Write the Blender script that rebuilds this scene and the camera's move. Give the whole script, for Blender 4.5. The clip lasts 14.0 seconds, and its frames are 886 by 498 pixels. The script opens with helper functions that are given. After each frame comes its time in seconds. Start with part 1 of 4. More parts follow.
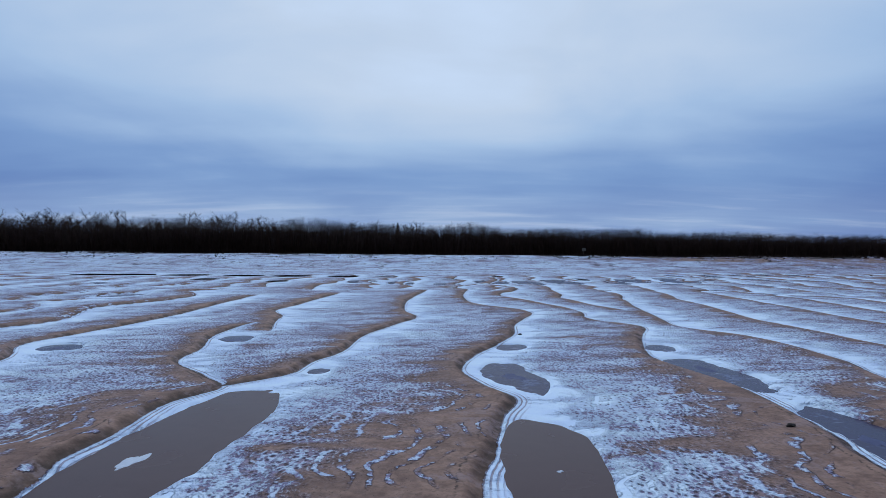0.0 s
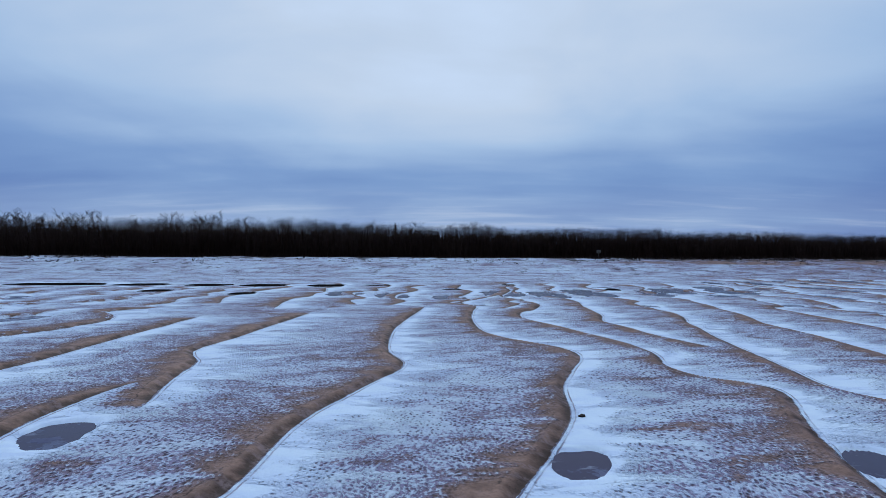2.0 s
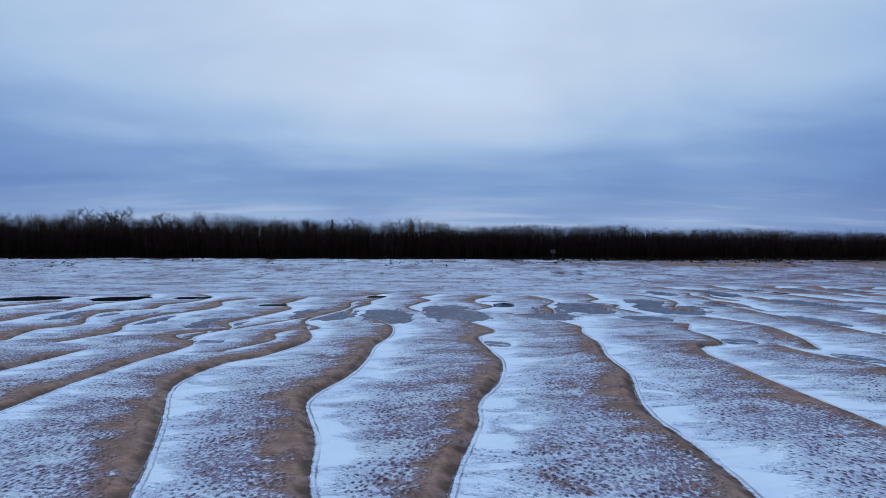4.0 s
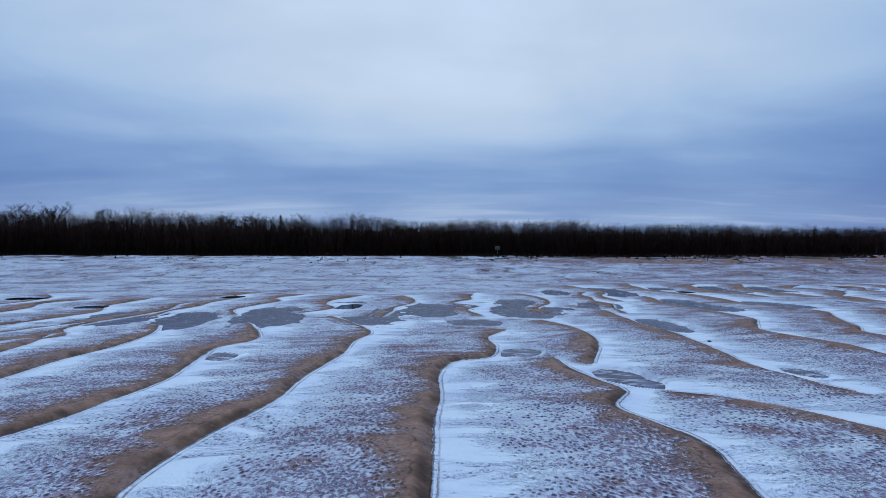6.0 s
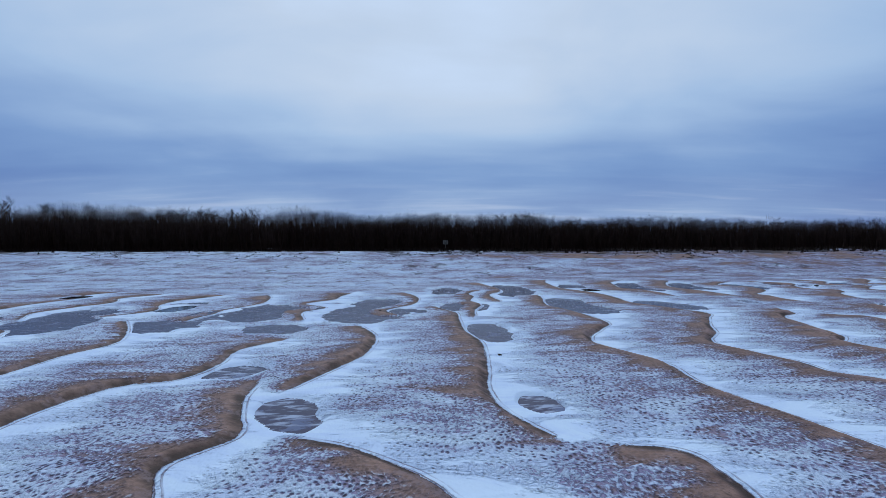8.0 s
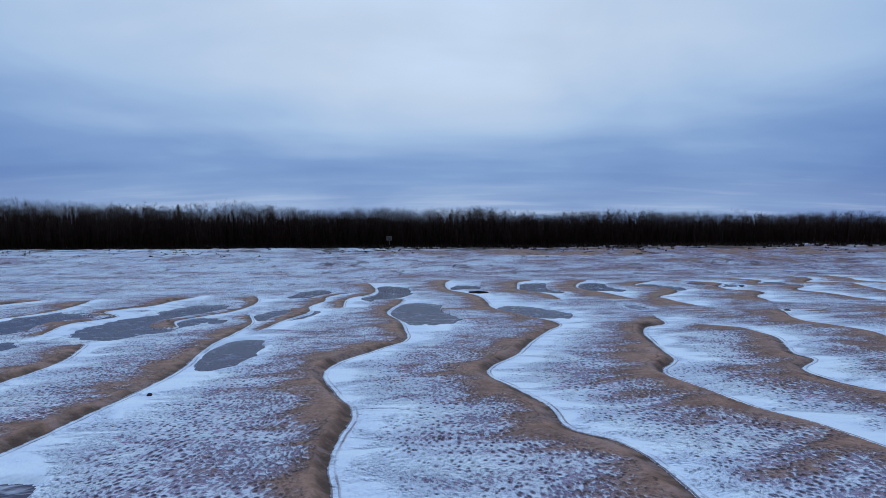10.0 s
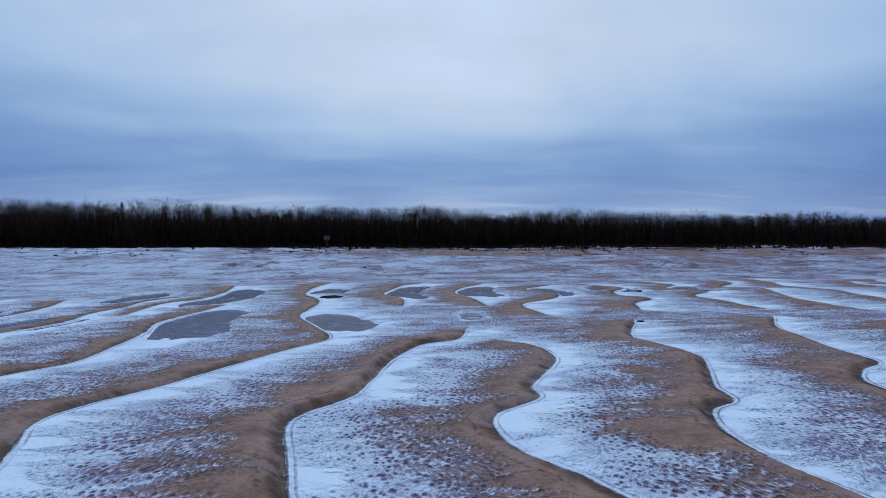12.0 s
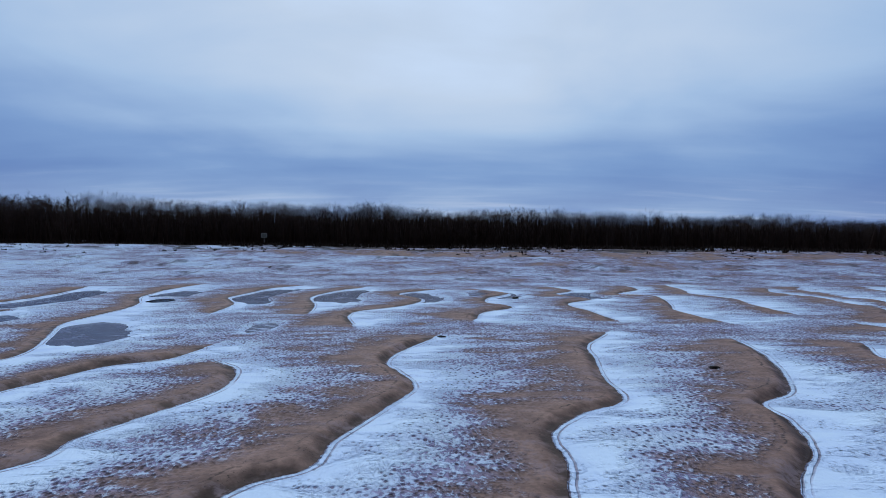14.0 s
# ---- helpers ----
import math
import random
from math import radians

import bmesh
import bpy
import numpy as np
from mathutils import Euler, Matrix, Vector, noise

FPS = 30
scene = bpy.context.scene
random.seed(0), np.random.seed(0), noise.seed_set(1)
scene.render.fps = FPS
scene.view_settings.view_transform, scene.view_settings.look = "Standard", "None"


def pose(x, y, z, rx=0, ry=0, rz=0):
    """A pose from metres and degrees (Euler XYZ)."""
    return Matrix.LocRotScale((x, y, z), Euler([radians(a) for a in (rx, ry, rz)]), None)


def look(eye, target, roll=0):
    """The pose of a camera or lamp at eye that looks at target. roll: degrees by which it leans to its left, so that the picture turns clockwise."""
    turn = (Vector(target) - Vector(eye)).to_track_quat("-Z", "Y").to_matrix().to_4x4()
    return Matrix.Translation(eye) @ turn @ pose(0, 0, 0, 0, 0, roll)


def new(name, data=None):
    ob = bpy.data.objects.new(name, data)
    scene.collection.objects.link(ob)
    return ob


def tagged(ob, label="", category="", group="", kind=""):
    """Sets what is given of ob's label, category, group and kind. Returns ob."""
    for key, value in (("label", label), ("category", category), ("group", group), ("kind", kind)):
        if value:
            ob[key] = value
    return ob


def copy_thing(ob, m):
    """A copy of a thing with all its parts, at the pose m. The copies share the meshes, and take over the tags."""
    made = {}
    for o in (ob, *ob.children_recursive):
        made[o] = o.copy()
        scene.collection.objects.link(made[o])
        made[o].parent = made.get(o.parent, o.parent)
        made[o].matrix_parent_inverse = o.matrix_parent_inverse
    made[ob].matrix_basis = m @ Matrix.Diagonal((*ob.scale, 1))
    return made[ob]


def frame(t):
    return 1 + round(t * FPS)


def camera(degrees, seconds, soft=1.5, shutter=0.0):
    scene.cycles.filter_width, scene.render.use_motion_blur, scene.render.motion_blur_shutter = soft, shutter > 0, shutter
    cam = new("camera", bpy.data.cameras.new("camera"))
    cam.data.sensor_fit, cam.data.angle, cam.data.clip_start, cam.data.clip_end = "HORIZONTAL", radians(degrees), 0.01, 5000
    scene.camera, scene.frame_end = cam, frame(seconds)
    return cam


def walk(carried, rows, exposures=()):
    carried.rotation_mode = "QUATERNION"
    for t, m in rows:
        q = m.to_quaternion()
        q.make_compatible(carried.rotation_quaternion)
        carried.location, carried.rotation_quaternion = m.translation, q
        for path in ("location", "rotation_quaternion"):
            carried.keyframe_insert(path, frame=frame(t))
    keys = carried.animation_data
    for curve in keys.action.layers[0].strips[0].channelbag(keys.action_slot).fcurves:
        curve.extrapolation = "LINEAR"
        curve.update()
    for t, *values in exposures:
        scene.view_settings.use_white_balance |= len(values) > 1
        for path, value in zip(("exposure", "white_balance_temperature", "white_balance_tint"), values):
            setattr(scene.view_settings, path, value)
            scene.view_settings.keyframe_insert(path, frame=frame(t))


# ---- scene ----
# ---- camera and walk ----
PATH = [
    (0.0, 0.000, 0.000, 3.104, 89.675, -0.411, -0.073),
    (0.5, 0.068, 2.554, 3.127, 89.688, -0.373, -0.041),
    (1.0, 0.051, 5.043, 3.162, 89.700, -0.333, -0.012),
    (1.5, 0.051, 7.435, 3.233, 89.718, -0.285, 0.019),
    (2.0, 0.029, 9.876, 3.313, 89.737, -0.237, 0.052),
    (2.2, 0.026, 10.916, 3.336, 89.744, -0.220, 0.062),
    (2.5, 0.504, 12.774, 3.362, 89.755, -0.196, 0.074),
    (2.8, 1.790, 15.176, 3.357, 89.764, -0.177, 0.074),
    (3.1, 3.627, 17.838, 3.330, 89.771, -0.164, 0.066),
    (3.4, 5.760, 20.478, 3.290, 89.772, -0.154, 0.052),
    (3.7, 7.932, 22.811, 3.246, 89.768, -0.147, 0.037),
    (4.0, 9.887, 24.556, 3.205, 89.755, -0.141, 0.021),
    (4.3, 11.369, 25.429, 3.178, 89.733, -0.135, 0.010),
    (4.5, 12.156, 25.632, 3.165, 89.718, -0.130, 0.005),
    (5.0, 14.077, 26.228, 3.136, 89.669, -0.121, -0.010),
    (5.5, 15.936, 27.060, 3.120, 89.593, -0.104, -0.033),
    (6.0, 17.806, 28.051, 3.115, 89.493, -0.069, -0.060),
    (6.5, 19.601, 29.146, 3.079, 89.369, -0.018, -0.077),
    (7.0, 21.365, 30.078, 3.055, 89.246, 0.035, -0.081),
    (7.5, 23.107, 30.984, 3.041, 89.139, 0.079, -0.067),
    (8.0, 24.813, 31.800, 3.033, 89.048, 0.117, -0.043),
    (8.2, 25.486, 32.114, 3.028, 89.014, 0.133, -0.034),
    (8.55, 26.679, 32.782, 3.021, 88.945, 0.171, -0.017),
    (8.9, 27.880, 33.612, 3.013, 88.869, 0.222, 0.001),
    (9.25, 29.087, 34.537, 2.999, 88.797, 0.275, 0.018),
    (9.6, 30.302, 35.490, 2.979, 88.739, 0.319, 0.034),
    (9.95, 31.523, 36.403, 2.950, 88.707, 0.342, 0.047),
    (10.3, 32.752, 37.210, 2.910, 88.710, 0.333, 0.055),
    (10.5, 33.480, 37.654, 2.886, 88.717, 0.324, 0.059),
    (11.0, 35.216, 38.673, 2.816, 88.759, 0.274, 0.067),
    (11.5, 36.930, 39.674, 2.756, 88.814, 0.184, 0.080),
    (12.0, 38.581, 40.617, 2.697, 88.857, 0.063, 0.084),
    (12.5, 40.170, 41.420, 2.665, 88.871, -0.083, 0.077),
    (13.0, 41.733, 42.209, 2.660, 88.858, -0.246, 0.064),
    (13.5, 43.271, 42.967, 2.675, 88.833, -0.421, 0.043),
    (14.0, 44.814, 43.676, 2.710, 88.801, -0.604, 0.033),
]
cam = camera(69.5, 14.0, soft=0.75)
walk(cam, [(t, pose(x, y, z, rx, ry, rz)) for t, x, y, z, rx, ry, rz in PATH])

# ---- sky, sun, exposure ----
scene.view_settings.exposure = 0.0
world = bpy.data.worlds.new("overcast_dusk")
scene.world = world
world.use_nodes = True


def graph(tree):
    """Short helper for node graphs: returns add(type, inputs, **props) and link."""
    def add(kind, ins=None, **props):
        n = tree.nodes.new(kind)
        for k, v in props.items():
            setattr(n, k, v)
        for k, v in (ins or {}).items():
            if isinstance(v, bpy.types.NodeSocket):
                tree.links.new(v, n.inputs[k])
            else:
                n.inputs[k].default_value = v
        return n
    return add


def ramp(add, value, stops, mode="LINEAR"):
    n = add("ShaderNodeValToRGB", {0: value})
    n.color_ramp.interpolation = mode
    el = n.color_ramp.elements
    while len(el) < len(stops):
        el.new(0.5)
    for e, (p, c) in zip(el, stops):
        e.position = p
        e.color = c if len(c) == 4 else (*c, 1)
    return n.outputs[0]


def math_node(add, op, a, b=0.0, clamp=False):
    return add("ShaderNodeMath", {0: a, 1: b}, operation=op, use_clamp=clamp).outputs[0]


def mix_color(add, fac, a, b, blend="MIX"):
    n = add("ShaderNodeMix", {0: fac, 6: a, 7: b}, data_type="RGBA", blend_type=blend)
    return n.outputs[2]


def build_sky():
    tree = world.node_tree
    tree.nodes.clear()
    add = graph(tree)
    way = add("ShaderNodeTexCoord").outputs["Generated"]
    sep = add("ShaderNodeSeparateXYZ", {0: way})
    # clear twilight sky above the cloud
    clear = add("ShaderNodeTexSky", sky_type="NISHITA", sun_disc=False, sun_elevation=radians(51), sun_rotation=radians(-11))
    # cloud sheets: noise on a flattened dome, so that they close up towards the horizon
    up = math_node(add, "MAXIMUM", sep.outputs[2], 0.0)
    den = math_node(add, "ADD", up, 0.12)
    flat = add("ShaderNodeCombineXYZ", {0: math_node(add, "DIVIDE", sep.outputs[0], den),
                                        1: math_node(add, "DIVIDE", sep.outputs[1], den), 2: 0.0})
    big = add("ShaderNodeTexNoise", {"Vector": flat.outputs[0], "Scale": 0.55, "Detail": 4.0, "Roughness": 0.5, "Distortion": 0.4}).outputs[0]
    thin = add("ShaderNodeMapping", {"Vector": flat.outputs[0], "Scale": (0.5, 1.6, 1.0), "Rotation": (0, 0, 0.12)}).outputs[0]
    streak = add("ShaderNodeTexNoise", {"Vector": thin, "Scale": 1.3, "Detail": 5.0, "Roughness": 0.55}).outputs[0]
    # the cloud is thin and bright over the river, thicker and bluer to the sides and low down
    side = math_node(add, "SUBTRACT", math_node(add, "DIVIDE", sep.outputs[0], math_node(add, "ADD", math_node(add, "ABSOLUTE", sep.outputs[1]), 0.2)), 0.0)
    side = math_node(add, "MULTIPLY", side, side)
    calm = ramp(add, up, [(0.0, (0.50,) * 3), (0.06, (0.32,) * 3), (0.12, (0.20,) * 3), (0.24, (0.12,) * 3)])
    puff = add("ShaderNodeTexNoise", {"Vector": add("ShaderNodeMapping", {"Vector": way, "Scale": (1.0, 1.0, 2.4)}).outputs[0], "Scale": 3.2, "Detail": 5.0, "Roughness": 0.5, "Distortion": 0.5}).outputs[0]
    lift = ramp(add, math_node(add, "MULTIPLY", up, 1.0),
                [(0.0, (0.36,) * 3), (0.04, (0.42,) * 3), (0.060, (0.36,) * 3), (0.088, (0.29,) * 3), (0.130, (0.45,) * 3),
                 (0.17, (0.66,) * 3), (0.24, (0.84,) * 3), (0.42, (0.93,) * 3), (0.62, (0.76,) * 3)], "EASE")
    tone = math_node(add, "SUBTRACT", lift, math_node(add, "MULTIPLY", side, math_node(add, "MULTIPLY", 0.80, math_node(add, "MINIMUM", math_node(add, "MULTIPLY", up, 13.0), 1.0))))
    # a bank of deeper blue low down to the east
    east = math_node(add, "MULTIPLY", math_node(add, "SUBTRACT", math_node(add, "DIVIDE", sep.outputs[0], math_node(add, "ADD", math_node(add, "ABSOLUTE", sep.outputs[1]), 0.2)), 0.12), 1.3, True)
    east = math_node(add, "MULTIPLY", east, ramp(add, up, [(0.0, (0.75,) * 3), (0.030, (0.45,) * 3), (0.11, (0.0,) * 3)], "EASE"))
    tone = math_node(add, "SUBTRACT", tone, east)
    tone = math_node(add, "ADD", tone, math_node(add, "MULTIPLY", math_node(add, "SUBTRACT", big, 0.5), 0.62))
    tone = math_node(add, "ADD", tone, math_node(add, "MULTIPLY", math_node(add, "SUBTRACT", streak, 0.5), calm))
    tone = math_node(add, "ADD", tone, math_node(add, "MULTIPLY", math_node(add, "SUBTRACT", puff, 0.5), 0.34), True)
    cloud = ramp(add, tone, [(0.0, (0.12, 0.23, 0.52)), (0.3, (0.195, 0.335, 0.625)), (0.6, (0.37, 0.53, 0.78)), (0.85, (0.53, 0.655, 0.84)), (1.0, (0.60, 0.75, 0.98))])
    # a faint mauve warmth in the gaps just over the woods
    low = ramp(add, up, [(0.0, (0.5,) * 3), (0.045, (0.42,) * 3), (0.10, (0.0,) * 3)], "EASE")
    cloud = mix_color(add, math_node(add, "MULTIPLY", low, 0.32), cloud, (0.36, 0.40, 0.60, 1))
    gap = math_node(add, "MULTIPLY", math_node(add, "SUBTRACT", streak, 0.52), 4.0, True)
    cloud = mix_color(add, math_node(add, "MULTIPLY", gap, math_node(add, "MULTIPLY", low, 0.75)), cloud, (0.62, 0.68, 0.83, 1))
    faint = mix_color(add, 1.0, clear.outputs[0], (0.06, 0.06, 0.06, 1), "MULTIPLY")
    sky = mix_color(add, 0.06, cloud, faint)
    # dusk: the glow lies ahead over the woods, the sky behind is dimmer
    glow = add("ShaderNodeMapRange", {0: sep.outputs[1], 1: -0.7, 2: 0.55, 3: 0.30, 4: 1.0}, interpolation_type="SMOOTHSTEP").outputs[0]
    sky = mix_color(add, 1.0, sky, glow, "MULTIPLY")
    # an overcast sky is brightest overhead
    crest = add("ShaderNodeMapRange", {0: up, 1: 0.38, 2: 0.95, 3: 1.0, 4: 1.75}, interpolation_type="SMOOTHSTEP").outputs[0]
    sky = mix_color(add, 1.0, sky, crest, "MULTIPLY")
    bg = add("ShaderNodeBackground", {"Color": sky, "Strength": 1.0})
    out = add("ShaderNodeOutputWorld", {0: bg.outputs[0]})


build_sky()
sun = new("sun", bpy.data.lights.new("sun", "SUN"))
sun.data.energy, sun.data.angle, sun.data.color = 1.25, radians(40), (0.80, 0.90, 1.0)
sun.matrix_world = look((-12, 60, 76), (0, 0, 0))


# ---- materials ----
def material(name):
    m = bpy.data.materials.new(name)
    m.use_nodes = True
    m.node_tree.nodes.clear()
    return m, graph(m.node_tree)


def finish(m, add, color, rough, normal=None, extra=None):
    ins = {"Base Color": color, "Roughness": rough}
    if normal is not None:
        ins["Normal"] = normal
    ins.update(extra or {})
    b = add("ShaderNodeBsdfPrincipled", ins)
    add("ShaderNodeOutputMaterial", {0: b.outputs[0]})
    return m


def noise_tex(add, vec, scale, detail=3.0, rough=0.5, dist=0.0):
    return add("ShaderNodeTexNoise", {"Vector": vec, "Scale": scale, "Detail": detail, "Roughness": rough, "Distortion": dist}).outputs[0]


def flats_material():
    """Rippled river sand under thin blown snow. The mesh carries how far each place is from the lip of the nearest sand bar."""
    m, add = material("rippled_sand_and_snow")

    def attr(name):
        return add("ShaderNodeAttribute", attribute_name=name).outputs["Fac"]

    def mul(a, c, clamp=False):
        return math_node(add, "MULTIPLY", a, c, clamp)

    def plus(a, c, clamp=False):
        return math_node(add, "ADD", a, c, clamp)

    def minus(a, c, clamp=False):
        return math_node(add, "SUBTRACT", a, c, clamp)

    def span(v, a, c, lo=0.0, hi=1.0):
        return add("ShaderNodeMapRange", {0: v, 1: a, 2: c, 3: lo, 4: hi}, interpolation_type="SMOOTHSTEP").outputs[0]

    def stretched(sx, sy, turn):
        return add("ShaderNodeMapping", {"Vector": vec, "Scale": (sx, sy, 1.0), "Rotation": (0, 0, turn)}).outputs[0]

    def sway(n, k):
        return mul(minus(n, 0.5), k)

    vec = add("ShaderNodeTexCoord").outputs["Object"]
    edge, near, brow, phase, field, bare, shore, strand, turf = (attr(n) for n in ("edge", "near", "brow", "phase", "bars", "bare", "shore", "strand", "turf"))
    n_big = noise_tex(add, vec, 0.30, 3.0)
    n_soft = noise_tex(add, vec, 0.55, 2.0, 0.45)
    n_drift = noise_tex(add, stretched(0.75, 1.05, 0.25), 0.80, 4.0, 0.55, 0.9)
    n_tongue = noise_tex(add, stretched(0.55, 0.95, 0.3), 0.80, 4.0, 0.5, 0.6)
    n_streak = noise_tex(add, stretched(0.50, 0.95, 0.15), 0.95, 5.0, 0.58, 1.2)
    n_beach = noise_tex(add, stretched(0.24, 0.30, 0.02), 1.0, 7.0, 0.68, 0.3)
    n_mid = noise_tex(add, vec, 2.6, 4.0, 0.6)
    n_fine = noise_tex(add, vec, 11.0, 3.0, 0.6)
    # ripples: cups a hand's width apart, in wandering rows, with finer crumbs between them
    shift = add("ShaderNodeTexNoise", {"Vector": vec, "Scale": 0.7, "Detail": 2.0}).outputs[1]
    wob = add("ShaderNodeVectorMath", {0: vec, 1: add("ShaderNodeVectorMath", {0: shift, 3: 0.45}, operation="SCALE").outputs[0]}, operation="ADD").outputs[0]
    cup_vec = add("ShaderNodeMapping", {"Vector": wob, "Scale": (1.0, 0.60, 1.0), "Rotation": (0, 0, 0.45)}).outputs[0]
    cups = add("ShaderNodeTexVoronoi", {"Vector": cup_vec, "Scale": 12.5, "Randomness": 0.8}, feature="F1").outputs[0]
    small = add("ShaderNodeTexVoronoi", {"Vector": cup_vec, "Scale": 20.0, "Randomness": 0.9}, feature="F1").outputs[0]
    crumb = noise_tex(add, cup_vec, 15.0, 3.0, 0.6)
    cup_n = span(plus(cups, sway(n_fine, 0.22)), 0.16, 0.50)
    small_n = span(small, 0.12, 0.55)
    crumb_n = span(crumb, 0.36, 0.64)
    coarse = span(plus(n_soft, sway(n_tongue, 0.5)), 0.36, 0.52)
    ripple = plus(mul(cup_n, plus(0.12, mul(coarse, 0.36))), plus(mul(small_n, plus(0.26, mul(coarse, -0.14))), mul(crumb_n, plus(0.62, mul(coarse, -0.22)))))
    # snow cover, from the drift under each lip to the bare crown of the next bar
    place = plus(phase, plus(sway(n_drift, -0.30), sway(n_tongue, -0.45)))
    cover = ramp(add, place, [(0.0, (1.0,) * 3), (0.12, (1.0,) * 3), (0.25, (0.84,) * 3), (0.37, (0.60,) * 3), (0.52, (0.49,) * 3), (0.80, (0.40,) * 3), (0.93, (0.37,) * 3), (1.0, (0.35,) * 3)])
    cover = plus(cover, span(place, 0.0, 0.28, 0.16, 0.0))
    cover = plus(cover, mul(sway(n_streak, 2.0), span(phase, 0.10, 0.70, 1.0, 0.55)))
    cover = plus(cover, sway(n_big, 0.45))
    plain = plus(plus(plus(0.60, sway(n_beach, 2.2)), plus(sway(n_mid, 0.9), sway(n_big, 0.5))), sway(n_fine, 0.7))
    cover = plus(mul(cover, field), mul(plain, minus(1.0, field)))
    cover = minus(cover, mul(bare, plus(plus(0.17, mul(strand, 0.22)), mul(minus(1.0, field), 0.30))))
    cover = plus(cover, mul(mul(shore, 0.45), span(n_mid, 0.3, 0.6)))
    # the bare crown just above a lip, wider where the sand is drier
    width = plus(0.04, plus(plus(mul(n_soft, 0.50), mul(bare, 0.60)), mul(strand, 0.45)))
    ratio = math_node(add, "DIVIDE", plus(brow, plus(sway(n_mid, 0.40), plus(sway(n_tongue, 0.5), sway(n_fine, 0.2)))), width)
    stoss = span(edge, -0.02, 0.0, 1.0, 0.0)
    crown = mul(plus(mul(span(ratio, 0.4, 3.8, 1.0, 0.0), 0.55), mul(span(ratio, 0.0, 1.25, 1.0, 0.0), 0.75)), field)
    cover = minus(cover, mul(crown, 0.46))
    wavy = plus(edge, plus(sway(n_mid, 0.10), sway(n_fine, 0.03)))
    close = mul(span(plus(near, sway(n_streak, 0.3)), 0.06, 0.22, 1.0, 0.0), field)
    cover = plus(mul(cover, minus(1.0, close)), mul(span(wavy, -0.01, 0.04, -0.15, plus(1.0, sway(n_mid, 0.6))), close))
    # strand lines: thin curls of snow left on bare sand
    curl = math_node(add, "SINE", plus(mul(edge, 15.0), plus(mul(n_soft, 30.0), mul(n_mid, 5.5))))
    curl = mul(span(curl, 0.35, 0.95), strand)
    cover = plus(cover, mul(curl, mul(mul(mul(span(n_tongue, 0.40, 0.56), span(n_mid, 0.34, 0.54)), 0.50), minus(1.0, close))))
    # what the cover leaves: dark cups, a lilac film of hoar over the sand, whole snow
    lie = plus(ripple, mul(minus(cover, 0.5), 1.25))
    snow = mul(span(lie, 0.46, 0.78), span(plus(cover, sway(n_mid, 0.5)), 0.3, 1.05, 0.70, 1.0))
    hoar_amount = mul(span(lie, 0.0, 0.42, 0.22, 1.0), span(plus(plus(cover, mul(mul(minus(1.0, field), minus(1.0, mul(bare, 0.75), True)), 0.34)), sway(n_mid, 0.45)), -0.28, 0.50))
    # a thin veil of hoar blown over bare sand, in loose patches
    veil = mul(mul(span(plus(n_streak, sway(n_mid, 0.25)), 0.47, 0.60), span(crumb, 0.30, 0.58)), field)
    hoar_amount = math_node(add, "MAXIMUM", hoar_amount, mul(veil, 0.75))
    # old water lines: small steps along the foot of a bar, snow on the treads
    wave = math_node(add, "SINE", plus(mul(edge, 66.0), plus(mul(n_mid, 4.0), mul(n_big, 9.0))))
    reach = plus(0.03, plus(mul(n_drift, 0.24), mul(strand, 0.24)))
    band = mul(mul(span(math_node(add, "DIVIDE", near, reach), 0.55, 1.15, 1.0, 0.0), span(n_soft, 0.36, 0.50, 0.25, 1.0)), span(edge, -0.01, 0.02))
    lines_dark = mul(mul(span(wave, 0.25, 0.85), band), field)
    snow = mul(snow, minus(1.0, mul(lines_dark, 0.8)))
    hoar_amount = mul(hoar_amount, minus(1.0, mul(lines_dark, 0.7)))
    # sand: dry tan, damp brown patches, dark seam by the lip, a line of drift a little above it
    sand = mix_color(add, span(n_mid, 0.25, 0.75), (0.208, 0.115, 0.081, 1), (0.385, 0.226, 0.160, 1))
    sand = mix_color(add, mul(span(n_fine, 0.42, 0.70), 0.45), sand, (0.100, 0.056, 0.040, 1))
    # shade of the hollows between ripples, painted into the sand colour
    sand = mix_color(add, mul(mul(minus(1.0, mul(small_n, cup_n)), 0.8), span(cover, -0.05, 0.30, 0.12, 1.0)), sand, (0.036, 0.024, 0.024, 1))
    sand = mix_color(add, mul(span(n_drift, 0.48, 0.66), 0.5), sand, (0.130, 0.072, 0.056, 1))
    # the seam: wet sand, with the shadow line of the lip painted in
    wet_shade = mul(mul(span(plus(near, plus(sway(n_mid, 0.30), sway(n_fine, 0.12))), 0.02, 0.26, 1.0, 0.0), span(edge, 0.0, 0.05, 1.0, 0.0)), span(n_drift, 0.30, 0.52, 0.25, 1.0))
    sand = mix_color(add, mul(mul(wet_shade, field), 0.88), sand, (0.042, 0.025, 0.017, 1))
    seam = math_node(add, "ABSOLUTE", minus(near, plus(0.16, mul(n_mid, 0.30))))
    seam = mul(mul(mul(span(seam, 0.0, 0.035, 1.0, 0.0), stoss), span(n_tongue, 0.44, 0.56)), span(n_fine, 0.36, 0.52))
    sand = mix_color(add, mul(mul(seam, field), 0.8), sand, (0.034, 0.021, 0.015, 1))
    crumbs = noise_tex(add, vec, 34.0, 2.0, 0.5)
    sand = mix_color(add, mul(span(crumbs, 0.64, 0.72), span(n_drift, 0.45, 0.6)), sand, (0.030, 0.018, 0.014, 1))
    frost = mix_color(add, n_mid, (0.68, 0.79, 0.88, 1), (0.80, 0.89, 0.95, 1))
